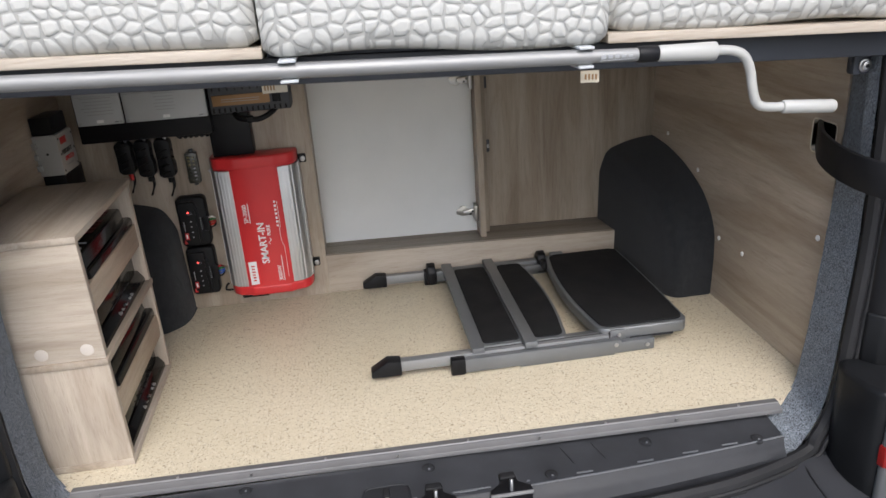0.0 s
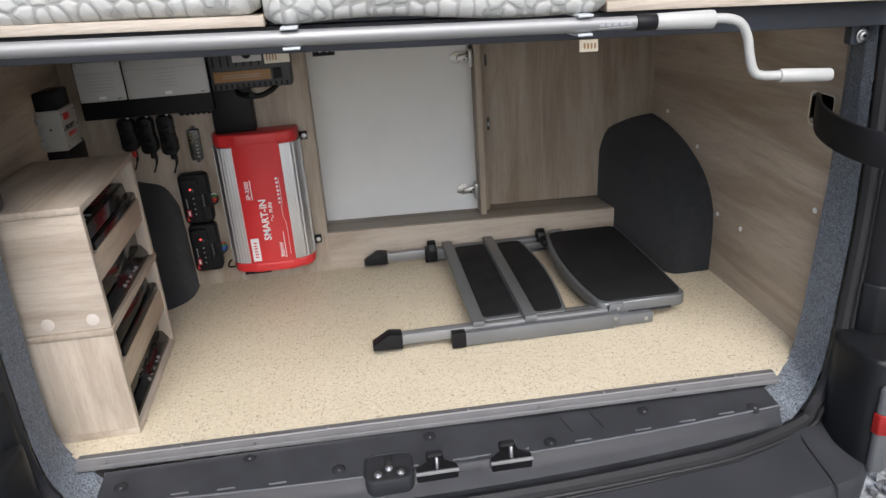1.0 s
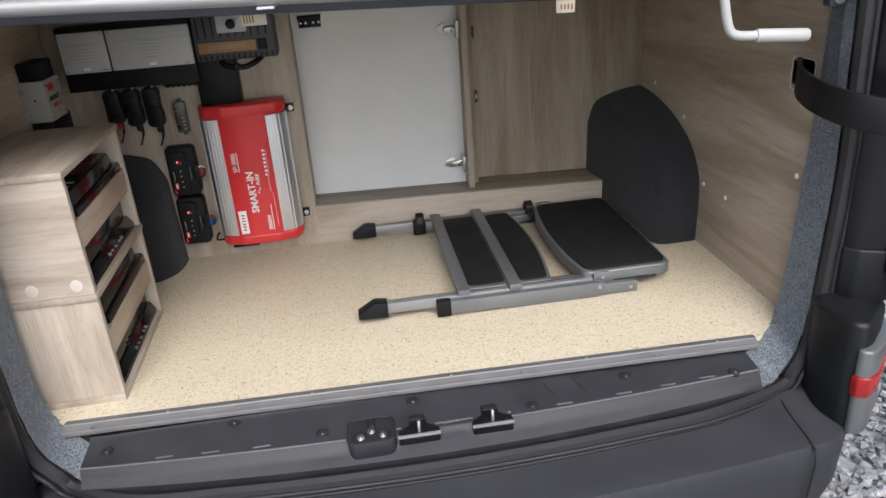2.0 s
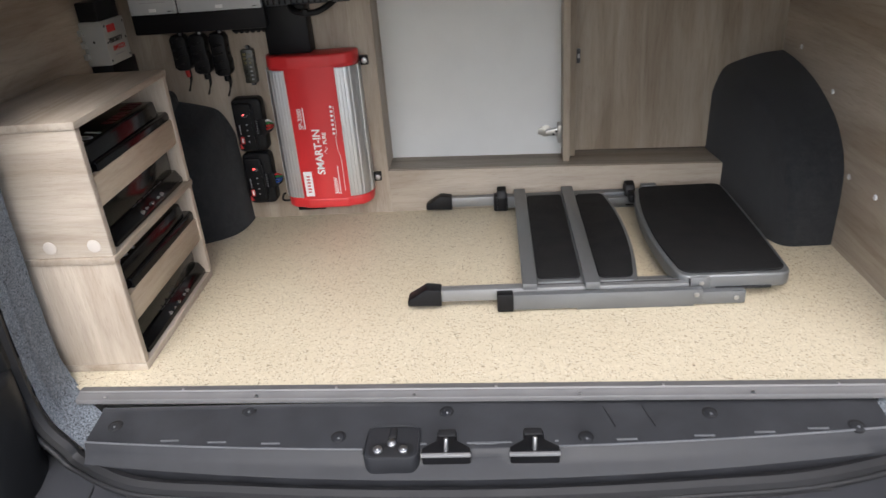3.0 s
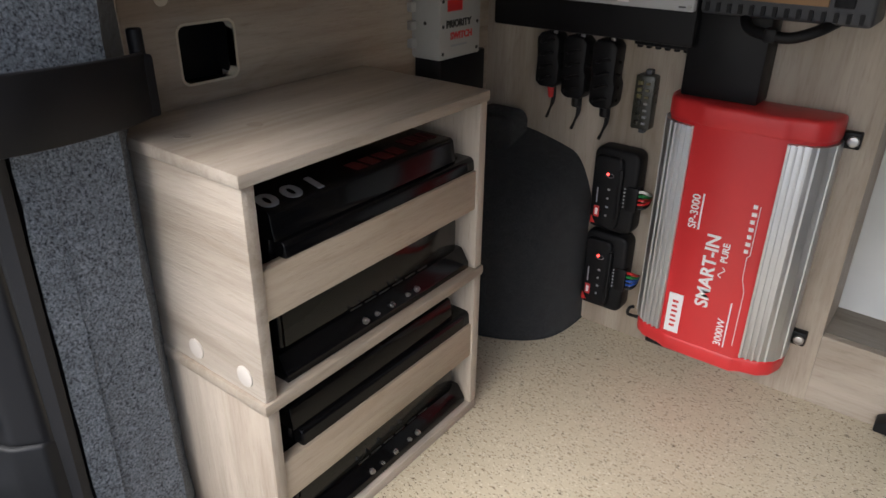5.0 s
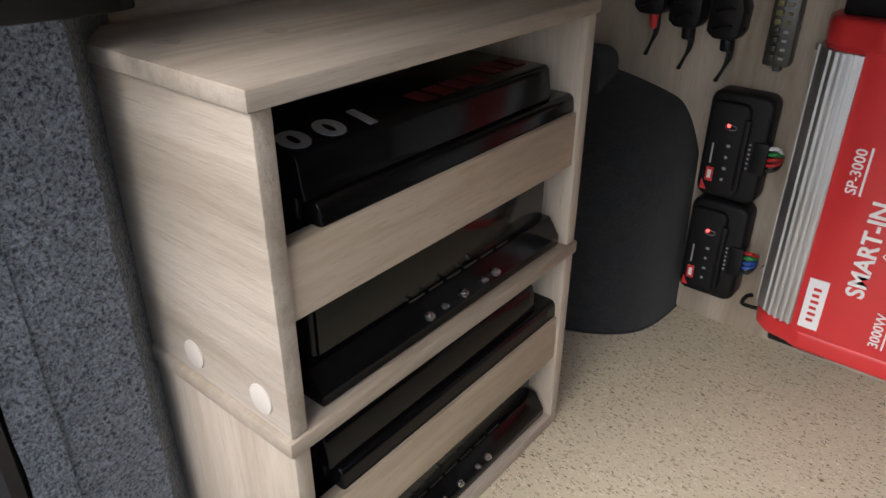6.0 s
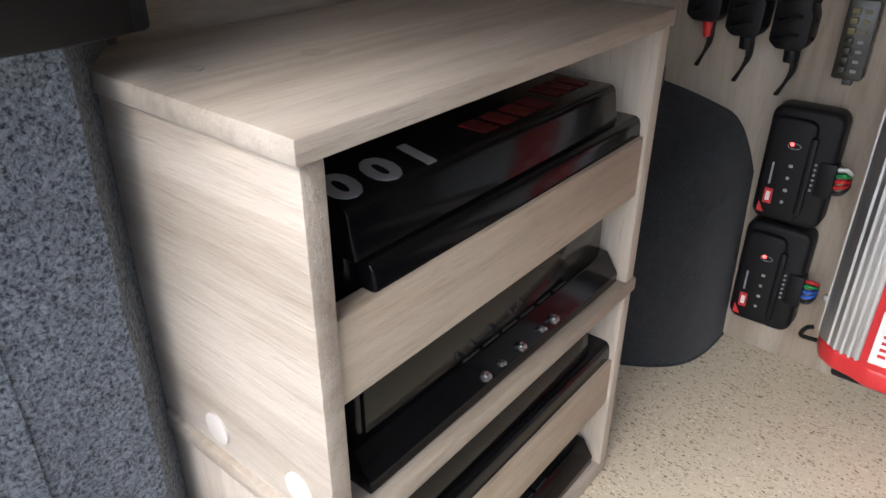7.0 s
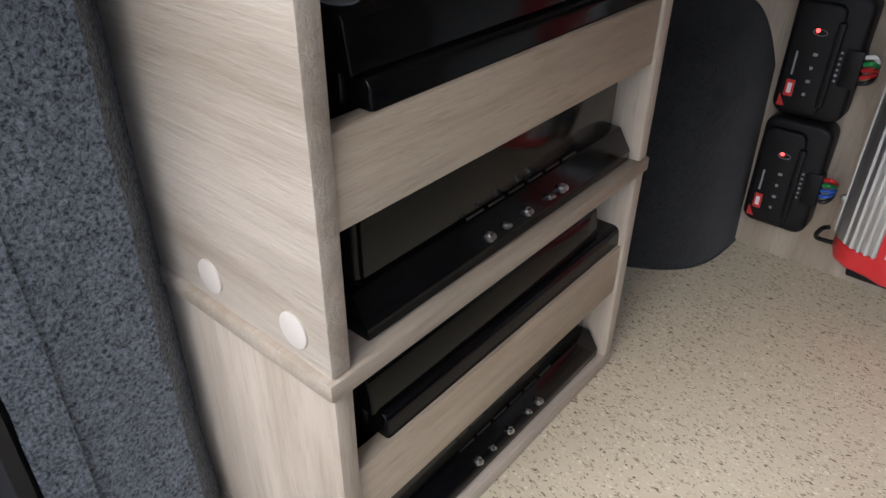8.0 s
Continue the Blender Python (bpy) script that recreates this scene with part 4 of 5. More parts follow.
def cabinet_unit(z0, z1, label, capped):
    u = thing("battery_cabinet", label, "cabinet", "battery cabinets", at=(-0.61, 1.46, z0))
    t = 0.016
    low_top = z0 + t
    top0 = z1 - 0.0145
    part("side_panel", box(CL, CX, CF, CF + t, low_top if capped else z0 + t, top0, 0.0022), WOOD_Y2 if capped else WOOD_Z2, u, "pale oak side panel")
    part("side_panel", box(CL, CX, CB - t, CB, low_top, top0, 0.0012), WOOD_Z2, u)
    if not capped:
        part("base_board", box(CL, CX, CF, CB, z0, z0 + t, 0.0012), WOOD_Y, u)
    part("top_board", box(CL, CX + 0.003, CF - 0.004, CB + 0.003, top0, z1, 0.0024), WOOD_Y, u)
    return u


WOOD_Y2 = wood("greige_oak_side_across", "x", 1.0, 7.7)
WOOD_Z2 = wood("greige_oak_side_upright", "z", 1.0, 8.8)
lower = cabinet_unit(0.0, 0.258, "pale oak lower battery cabinet standing on the floor", False)
upper = cabinet_unit(0.242, 0.516, "pale oak upper battery cabinet stacked on the lower one", True)
for u, z0, z1 in ((lower, 0.106, 0.163), (upper, 0.351, 0.408)):
    part("retaining_rail", box(CX - 0.018, CX - 0.003, CF + 0.016, CB - 0.016, z0, z1, 0.0012), WOOD_RAIL, u, "tan oak retaining rail")
for u, x, z in ((upper, -0.608, 0.2800), (upper, -0.522, 0.2810), (upper, -0.692, 0.2800)):
    part("cover_cap", disc((x, CF + 0.0005, z), (0, -1, 0), 0.0125, 0.0022, 32, 0.0006), CAP, u, "round beige cover cap")
for x, y in ((-0.60, 1.36), (-0.625, 1.285)):
    part("cover_cap", disc((x, y, 0.5156), (0, 0, 1), 0.009, 0.0008, 24), WOOD_Y2, upper)


def battery(z0, label):
    b = thing("battery", label, "battery", "lithium batteries", at=(-0.61, 1.46, z0))
    y0, y1 = 1.290, 1.640
    body = part("case", box(-0.735, -0.516, y0 + 0.006, y1 - 0.012, z0 + 0.016, z0 + 0.172, 0.005, 3), GLOSS_BLACK, b, "gloss black battery case")
    lid = part("lid", prism([(-0.735, z0 + 0.166), (-0.506, z0 + 0.166), (-0.511, z0 + 0.196), (-0.515, z0 + 0.199), (-0.735, z0 + 0.199)], "y", y0 + 0.006, y1 - 0.030, 0.003, 3), GLOSS_BLACK, b, "gloss black battery lid")
    part("lid_flange", prism([(-0.735, z0 + 0.120), (-0.496, z0 + 0.120), (-0.499, z0 + 0.162), (-0.503, z0 + 0.166), (-0.735, z0 + 0.166)], "y", y0 + 0.012, y1 + 0.004, 0.003, 3), GLOSS_BLACK, b)
    base = [(-0.735, z0), (-0.499, z0), (-0.499, z0 + 0.010), (-0.512, z0 + 0.030), (-0.735, z0 + 0.030)]
    part("base_flange", prism(base, "y", y0, y1 - 0.004, 0.0012), GLOSS_BLACK, b, "black base flange with terminal screws")
    part("front_panel", box(-0.518, -0.513, y0 + 0.012, y1 - 0.02, z0 + 0.034, z0 + 0.120, 0.002), DARK_BATT, body, "matt black front panel")
    for k in range(6):
        part("vent_slot", box(-0.5135, -0.5122, y0 + 0.115 + 0.026 * k, y0 + 0.135 + 0.026 * k, z0 + 0.0315, z0 + 0.0332), INK_BLACK, body)
    for k, yy in enumerate((1.419, 1.440, 1.468, 1.500, 1.519)):
        r = 0.0048 if k in (0, 2, 4) else 0.0033
        bm = disc((-0.5035, yy, z0 + 0.0150), (1, 0, 0.45), r, 0.004, 6, 0.001)
        disc((-0.5005, yy, z0 + 0.0165), (1, 0, 0.45), r * 0.55, 0.004, 12, 0.0008, into=bm)
        part("terminal_screw", bm, STEEL, b, "bright steel terminal screw")
    zt = z0 + 0.1994
    for k, digit in enumerate("100"):
        lettering("capacity_digit", digit, 0.046, (-0.5505, 1.396 - 0.033 * k, zt), (0, -1, 0), (1, 0, 0), INK_GREY, lid, 0.0018, slant=0.25)
    for k in range(4):
        part("red_bar", box(-0.548, -0.524, 1.440 + 0.024 * k, 1.457 + 0.024 * k, zt - 0.0006, zt + 0.0004), INK_DARKRED, lid, "dark red print")
    for k in range(3):
        part("red_bar", box(-0.560, -0.532, 1.548 + 0.019 * k, 1.561 + 0.019 * k, zt - 0.0006, zt + 0.0004), INK_DARKRED, lid, "dark red print")
    return b


DARK_BATT = plain("matt_black_panel", (0.006, 0.0065, 0.006), 0.1, 0, 0.1, 500, 0.008, 0.14)
stack = [lower, upper, battery(0.2595, "gloss black lithium battery in the upper cabinet"), battery(0.0175, "gloss black lithium battery in the lower cabinet")]
# the stack stands a little askew to the wall
askew = Matrix(((1, -0.022, 0, 0.022 * CF), (0, 1, 0, 0), (0, 0, 1, 0), (0, 0, 0, 1)))
for unit in stack:
    for ob in unit.children_recursive:
        ob.data.transform(askew)

ALU_TUBE = plain("satin_aluminium", (0.27, 0.275, 0.28), 0.45, 0.6, 0.08, 500, 0.1)

# ---- folding step lying on the floor ----
step = thing("folding_step", "folded grey aluminium step ladder with black treads lying flat", "step ladder", at=(0.4, 1.7, 0))


def step_rail(y0, y1, far):
    # slanted rubber foot, inner tube, outer rail
    foot = [(0.020, 0.016), (0.094, 0.014), (0.094, 0.052), (0.062, 0.056), (0.020, 0.030)]
    part("foot", prism(foot, "y", y0 - 0.002, y1 + 0.002, 0.003), BLACK_PLASTIC, step, "slanted black rubber foot")
    if far:
        part("inner_tube", box(0.090, 0.235, y0 + 0.003, y1 - 0.003, 0.020, 0.048, 0.003), ALU_TUBE, step, "bright aluminium tube")
        part("outer_rail", box(0.236, 0.645, y0, y1, 0.010, 0.046, 0.003), ALU_GREY, step)
        part("rail_cap", box(0.212, 0.252, y0 - 0.003, y1 + 0.003, 0.004, 0.049, 0.004), BLACK_PLASTIC, step, "black plastic end cap")
    else:
        # the long tube runs on behind the outer rail, a dark gap between them
        part("inner_tube", box(0.090, 0.628, y0 + 0.006, y1 - 0.001, 0.020, 0.048, 0.003), ALU_TUBE, step, "bright aluminium tube")
        part("gap_strip", box(0.256, 0.626, y0 + 0.002, y0 + 0.008, 0.016, 0.040, 0.0), RUBBER, step)
        part("tube_groove", box(0.300, 0.620, y0 + 0.019, y0 + 0.0215, 0.046, 0.0486, 0.0), RUBBER, step)
        part("outer_rail", box(0.242, 0.645, y0 - 0.014, y0 + 0.003, 0.006, 0.042, 0.002), ALU_GREY, step)
        part("rail_cap", box(0.214, 0.250, y0 - 0.017, y0 + 0.007, 0.003, 0.046, 0.004), BLACK_PLASTIC, step, "black plastic end cap")
    r = part("rail_end", box(0.55, 0.735 if not far else 0.70, y0 + (0.004 if far else -0.008), y0 + 0.022, 0.002, 0.032, 0.003), ALU_GREY, step)
    part("base_strip", box(0.385, 0.63, y0 - (0.0 if far else 0.010), y0 + 0.020, 0.0, 0.011, 0.001), ALU_GREY, step)
    for x in (0.632, 0.715 if not far else 0.685):
        part("rivet", disc((x, y0 + (0.0005 if x < 0.66 else 0.0045) - (0.0 if far else 0.0135), 0.030 if x < 0.66 else 0.018), (0, -1, 0), 0.0055, 0.003, 14, 0.001), STEEL, step, "steel rivet")
    part("hinge_plate", box(0.622, 0.664, y0 + 0.006, y1 - 0.002, 0.026, 0.060, 0.004), ALU_GREY, step)
    part("rivet", disc((0.646, y0 + 0.0065, 0.046), (0, -1, 0), 0.005, 0.003, 14, 0.001), STEEL, step, "steel rivet")
    part("plate_gap", box(0.6195, 0.6225, y0 + 0.004, y0 + 0.010, 0.028, 0.056), RUBBER, step)


step_rail(1.442, 1.474, False)
step_rail(1.972, 2.000, True)
part("cross_bar", box(0.270, 0.302, 1.445, 1.998, 0.045, 0.060, 0.003), ALU_GREY, step)
part("cross_bar", box(0.402, 0.434, 1.440, 1.996, 0.045, 0.062, 0.003), ALU_GREY, step)


def pad_outline(x0, x1, y0, y1, bulge_l, bulge_r, r):
    pts = []
    fs = [q * r / (y1 - y0) for q in (0, 0.08, 0.2, 0.4, 0.65, 1)]
    fs = fs + [0.1 + 0.08 * i for i in range(1, 10)] + [1 - q for q in fs[::-1]]
    for f in fs:
        k = 4 * f * (1 - f)
        c = r * ((1 - math.sqrt(1 - max(0, 1 - f * (y1 - y0) / r) ** 2)) + (1 - math.sqrt(1 - max(0, 1 - (1 - f) * (y1 - y0) / r) ** 2)))
        pts.append((x1 + bulge_r * k - c, y0 + (y1 - y0) * f))
    for f in fs[::-1]:
        k = 4 * f * (1 - f)
        c = r * ((1 - math.sqrt(1 - max(0, 1 - f * (y1 - y0) / r) ** 2)) + (1 - math.sqrt(1 - max(0, 1 - (1 - f) * (y1 - y0) / r) ** 2)))
        pts.append((x0 - bulge_l * k + c, y0 + (y1 - y0) * f))
    return pts


part("tread_frame", prism(pad_outline(0.300, 0.404, 1.466, 1.962, 0, 0, 0.010), "z", 0.036, 0.052, 0.002), ALU_GREY, step)
part("tread", prism(pad_outline(0.304, 0.398, 1.478, 1.952, 0, 0, 0.012), "z", 0.050, 0.056, 0.0015), PAD, step, "black ribbed rubber tread")
part("tread_frame", prism(pad_outline(0.432, 0.516, 1.464, 1.958, 0, 0.020, 0.014), "z", 0.036, 0.052, 0.002), ALU_GREY, step)
part("tread", prism(pad_outline(0.436, 0.508, 1.474, 1.948, 0, 0.020, 0.016), "z", 0.050, 0.056, 0.0015), PAD, step, "black ribbed rubber tread")
part("platform", prism(pad_outline(0.600, 0.832, 1.452, 1.968, 0.024, 0.004, 0.026), "z", 0.030, 0.062, 0.005, 3), ALU_GREY, step, "grey aluminium platform frame")
part("platform_tread", prism(pad_outline(0.609, 0.822, 1.464, 1.956, 0.023, 0.003, 0.022), "z", 0.060, 0.067, 0.002), PAD, step, "black ribbed rubber platform tread")
part("brace", box(0.435, 0.62, 1.480, 1.500, 0.020, 0.040, 0.002), ALU_GREY, step)
part("brace", box(0.435, 0.62, 1.945, 1.962, 0.020, 0.040, 0.002), ALU_GREY, step)
for x in (0.222, 0.575):
    part("clip", prism([(1.952, 0.012), (2.004, 0.012), (2.004, 0.056), (1.985, 0.075), (1.962, 0.070), (1.952, 0.05)], "x", x, x + 0.026, 0.004), BLACK_PLASTIC, step, "black plastic locking clip")
part("clip_tail", box(0.579, 0.597, 1.912, 1.958, 0.036, 0.058, 0.004), BLACK_PLASTIC, step, "black plastic clip tail")
part("hinge_gap", box(0.676, 0.790, 1.4500, 1.4535, 0.029, 0.0345, 0.0), RUBBER, step)

# ---- electrics on the back wall ----
W = BACK - 0.001
inv = thing("inverter", "red power inverter with ribbed aluminium sides hung on the wall", "inverter", at=(-0.245, W, 0.06))
sec = [(-0.366, 2.004), (-0.366, 1.975), (-0.358, 1.950), (-0.342, 1.936), (-0.315, 1.930), (-0.30, 1.922), (-0.19, 1.922), (-0.178, 1.930), (-0.152, 1.936), (-0.136, 1.950), (-0.128, 1.975), (-0.128, 2.004)]
part("case", prism(sec, "z", 0.075, 0.462, 0.0), RED, inv, "red powder-coated case")
flare = lambda k: [((x + 0.247) * (1 + k) - 0.247, 2.004 - (2.004 - y) * (1 + k * 1.2)) for x, y in sec]
part("end_cap", prism(flare(0.02), "z", 0.444, 0.478, 0.007, 3), RED, inv, "red end cap")
part("end_cap", prism(flare(0.02), "z", 0.058, 0.088, 0.007, 3), RED, inv, "red end cap")
for side in (0, 1):
    hs = part("heat_sink", prism([(-0.371, 1.998), (-0.371, 1.970), (-0.362, 1.946), (-0.344, 1.931), (-0.313, 1.924), (-0.313, 1.934), (-0.35, 1.95), (-0.36, 1.998)] if side == 0 else
                                 [(-0.123, 1.998), (-0.123, 1.970), (-0.132, 1.946), (-0.150, 1.931), (-0.181, 1.924), (-0.181, 1.934), (-0.144, 1.95), (-0.134, 1.998)], "z", 0.090, 0.442, 0.001), ALU, inv, "ribbed aluminium heat sink")
    for k in range(7):
        f = k / 6
        x = (-0.316 - 0.052 * f) if side == 0 else (-0.178 + 0.052 * f)
        y = 1.9225 + 0.006 * f + 0.034 * f ** 3
        part("rib", box(x - 0.0016, x + 0.0016, y - 0.0012, y + 0.006, 0.0905, 0.4415), ALU, hs)
for z in (0.443, 0.116):
    br = part("bracket", box(-0.126, -0.103, 1.994, 2.008, z - 0.012, z + 0.012, 0.002), BLACK_PLASTIC, inv, "black mounting bracket with steel screw")
    part("screw", disc((-0.112, 1.995, z), (0, -1, 0), 0.008, 0.008, 16, 0.003), STEEL, br)
for z in (0.432, 0.12):
    part("screw", disc((-0.376, 2.0, z), (0, -1, 0), 0.005, 0.008, 12, 0.002), STEEL, inv)
part("bottom_socket", box(-0.34, -0.26, 1.940, 1.996, 0.046, 0.060, 0.004), BLACK_PLASTIC, inv)
part("earth_wire", tube(smooth_path([(-0.36, 1.985, 0.062), (-0.388, 1.975, 0.066), (-0.384, 1.965, 0.085), (-0.376, 1.962, 0.092)], 6), 0.003, up=(0, 1, 0)), BLACK_PLASTIC, inv)
FY = 1.9214
up, rt = (-1, 0, 0), (0, 0, 1)
lettering("model_mark", "SMART-IN", 0.0285, (-0.2425, FY, 0.158), rt, up, INK_WHITE, inv, 0.0007)
lettering("model_mark", "PURE", 0.014, (-0.2265, FY, 0.243), rt, up, INK_WHITE, inv, 0.0003)
part("wave_mark", tube(smooth_path([(-0.231, FY, 0.217), (-0.2355, FY, 0.221), (-0.231, FY, 0.226), (-0.2270, FY, 0.231), (-0.231, FY, 0.235)], 5), 0.0008, up=(0, 1, 0), n=6), INK_WHITE, inv)
lettering("model_mark", "SP-3000", 0.017, (-0.283, FY, 0.286), rt, up, INK_WHITE, inv, 0.0002)
part("print_bar", box(-0.2795, -0.277, FY - 0.0004, FY + 0.0006, 0.286, 0.345), INK_WHITE, inv)
lettering("model_mark", "3000W", 0.016, (-0.211, FY, 0.099), rt, up, INK_WHITE, inv, 0.0002)
logo = part("logo_plate", box(-0.304, -0.2805, FY - 0.0006, FY + 0.0006, 0.095, 0.167), INK_WHITE, inv, "white logo plate")
for k in range(6):
    part("logo_stroke", box(-0.2965, -0.2880 + 0.001 * (k % 2), FY - 0.0012, FY, 0.106 + 0.009 * k, 0.110 + 0.009 * k), INK_RED, logo)
part("print_bar", box(-0.2075, -0.2055, FY - 0.0004, FY + 0.0006, 0.099, 0.18), INK_WHITE, inv)
part("print_line", tube([(-0.193, FY, 0.108), (-0.193, FY, 0.205), (-0.199, FY, 0.225), (-0.2, FY, 0.262), (-0.196, FY, 0.266), (-0.196, FY, 0.345)], 0.0006, up=(0, 1, 0), n=6), INK_WHITE, inv)
for k in range(7):
    part("icon", box(-0.206, -0.200 + 0.001 * (k % 2), FY - 0.0004, FY + 0.0006, 0.268 + 0.012 * k, 0.274 + 0.012 * k), INK_WHITE, inv)

# distribution box with two pale lids
db = thing("distribution_box", "black distribution box with two pale grey lids on the wall", "electrical box", at=(-0.5, W, 0.56))
part("body", box(-0.682, -0.338, 1.935, W, 0.562, 0.730, 0.004), BLACK_PLASTIC, db)
for x0, x1 in ((-0.676, -0.558), (-0.553, -0.340)):
    lid = part("lid", box(x0, x1, 1.924, 1.936, 0.612, 0.716, 0.003), GREY_PLASTIC, db, "pale grey screwed lid")
    for x in (x0 + 0.007, x1 - 0.007):
        for z in (0.618, 0.709):
            part("screw", disc((x, 1.9245, z), (0, -1, 0), 0.0035, 0.0015, 10), STEEL, lid)
    part("crease", box(x0 + 0.004, x1 - 0.004, 1.9233, 1.9245, 0.6865, 0.6875), INK_GREY, lid)
    cx = (x0 + x1) / 2
    for k in range(6):
        w = 0.040 if x1 - x0 < 0.15 else 0.028
        part("print_bar", box(cx - w * (1 - 0.12 * (k % 3)), cx + w * (1 - 0.1 * (k % 2)), 1.9234, 1.9242, 0.682 - 0.0085 * k, 0.6840 - 0.0085 * k), INK_PALE, lid)
    part("print_bar", box(x1 - 0.022, x1 - 0.012, 1.9234, 1.9242, 0.617, 0.619), INK_BLACK, lid)
    part("badge", box(cx - 0.009, cx + 0.009, 1.9228, 1.9242, 0.618, 0.626, 0.0005), INK_WHITE, lid)

db.location.z -= 0.012  # hangs 12 mm lower

# mains charger with bronze label and cable
ch = thing("battery_charger", "dark grey battery charger with bronze label on the wall", "charger", at=(-0.22, W, 0.6))
cb = part("body", box(-0.334, -0.118, 1.930, W, 0.600, 0.735, 0.006, 3), DARK_GREY, ch)
for k in range(14):
    part("fin", box(-0.326 + 0.0148 * k, -0.321 + 0.0148 * k, 1.926, 1.932, 0.604, 0.616), BLACK_PLASTIC, cb)
for k in range(10):
    part("fin", box(-0.322 + 0.02 * k, -0.318 + 0.02 * k, 1.926, 1.932, 0.662, 0.730), BLACK_PLASTIC, cb)
part("label", box(-0.324, -0.172, 1.9272, 1.9308, 0.622, 0.650, 0.0008), BROWN_LABEL, ch, "bronze label")
for k in range(2):
    part("print_bar", box(-0.30, -0.20, 1.9266, 1.9274, 0.632 + 0.006 * k, 0.6335 + 0.006 * k), INK_GREY, cb)
part("switch", box(-0.166, -0.142, 1.9245, 1.931, 0.622, 0.650, 0.002), BLACK_PLASTIC, ch, "black rocker switch")
for x in (-0.328, -0.124):
    part("screw", disc((x, 1.931, 0.722), (0, -1, 0), 0.0045, 0.003, 10, 0.001), STEEL, ch)
part("cable", tube(smooth_path([(-0.276, 1.945, 0.604), (-0.262, 1.925, 0.588), (-0.235, 1.915, 0.583), (-0.205, 1.915, 0.582), (-0.178, 1.925, 0.592), (-0.160, 1.945, 0.604)], 8), 0.0075, up=(0, 1, 0)), BLACK_PLASTIC, ch, "black cable")
part("cable_clip", box(-0.238, -0.222, 1.906, 1.926, 0.574, 0.592, 0.003), BLACK_PLASTIC, ch)
plate = part("socket_plate", box(-0.268, -0.190, 1.9255, 1.931, 0.672, 0.726, 0.002), GREY_PLASTIC, ch, "grey socket plate")
part("knob", disc((-0.229, 1.9255, 0.694), (0, -1, 0), 0.013, 0.008, 20, 0.002), BLACK_PLASTIC, plate)
tag = thing("bed_label", "small cream folded paper label hanging under the bed", "label", at=(-0.09, 1.2, 0.75))
paper = part("paper", box(-0.106, -0.063, 1.199, 1.2005, 0.751, 0.812, 0.0004), CARD, tag)
for k in range(4):
    part("bar", box(-0.102 + 0.005 * k, -0.0995 + 0.005 * k, 1.1984, 1.1992, 0.756, 0.773), BROWN_LABEL, paper)

# flat duct between the boxes and the inverter
solid("cable_duct", box(-0.352, -0.240, 1.955, W, 0.478, 0.601, 0.003), BLACK_PLASTIC, "flat black cable duct above the inverter", "cable duct")
tb = thing("terminal_strip", "small black ribbed terminal strip with cables", "terminal strip", at=(-0.4, W, 0.54))
part("strip", box(-0.448, -0.356, 1.985, W, 0.536, 0.553, 0.003), BLACK_PLASTIC, tb)
for k in range(6):
    part("terminal", disc((-0.440 + 0.015 * k, 1.993, 0.532), (0, 0, 1), 0.005, 0.008, 8, 0.001), BLACK_PLASTIC, tb)

# three sleeved relays with tails of wire
for i, x in enumerate((-0.594, -0.543, -0.489)):
    z1, z0 = 0.545, (0.448, 0.436, 0.428)[i]
    r = thing("relay", "black sleeved relay hanging on the wall with wire tail", "relay", "relays", at=(x, W, z0))
    part("sleeve", prism([(x - 0.022, z0 + 0.008), (x - 0.012, z0), (x + 0.015, z0), (x + 0.022, z0 + 0.010), (x + 0.023, z0 + 0.04), (x + 0.019, z0 + 0.05), (x + 0.021, z1 - 0.016), (x + 0.012, z1 - 0.006), (x - 0.016, z1 - 0.006), (x - 0.023, z1 - 0.016), (x - 0.021, z0 + 0.05)], "y", 1.972, W, 0.004), BLACK_PLASTIC, r)
    for k in range(4):
        zz = z0 + 0.014 + 0.021 * k
        part("sleeve_fold", tube(smooth_path([(x - 0.022, 1.990, zz + 0.003 * (k % 2)), (x - 0.012, 1.9715, zz - 0.002), (x + 0.006, 1.9705, zz + 0.004), (x + 0.0225, 1.988, zz)], 5), 0.0028, n=6), BLACK_PLASTIC, r)
    part("lug", disc((x + 0.006, 1.985, z1 - 0.010), (0, 0, 1), 0.008, 0.016, 12, 0.002), BLACK_PLASTIC, r)
    part("lug_screw", disc((x + 0.010, 1.980, z1 - 0.004), (0, -1, 0), 0.004, 0.004, 10, 0.001), STEEL, r)
    if i == 0:
        part("boot", disc((x + 0.004, 1.987, z0 + 0.002), (0.05, 0, -1), 0.0075, 0.022, 12, 0.002, r2=0.005), WIRE_RED, r, "red terminal boot")
    else:
        part("boot", disc((x + 0.004, 1.987, z0 + 0.002), (0.05, 0, -1), 0.009, 0.018, 12, 0.003), BLACK_PLASTIC, r)
    for k in (0, 1):
        part("wire", tube(smooth_path([(x + 0.004 + 0.007 * k, 1.988, z0 + 0.004), (x + 0.008 + 0.004 * k, 1.986, z0 - 0.022), (x + 0.004, 1.988, z0 - 0.040), (x - 0.006 + 0.002 * k, 1.994, z0 - 0.058)], 6), 0.0022, up=(0, 1, 0), n=8), BLACK_PLASTIC, r)

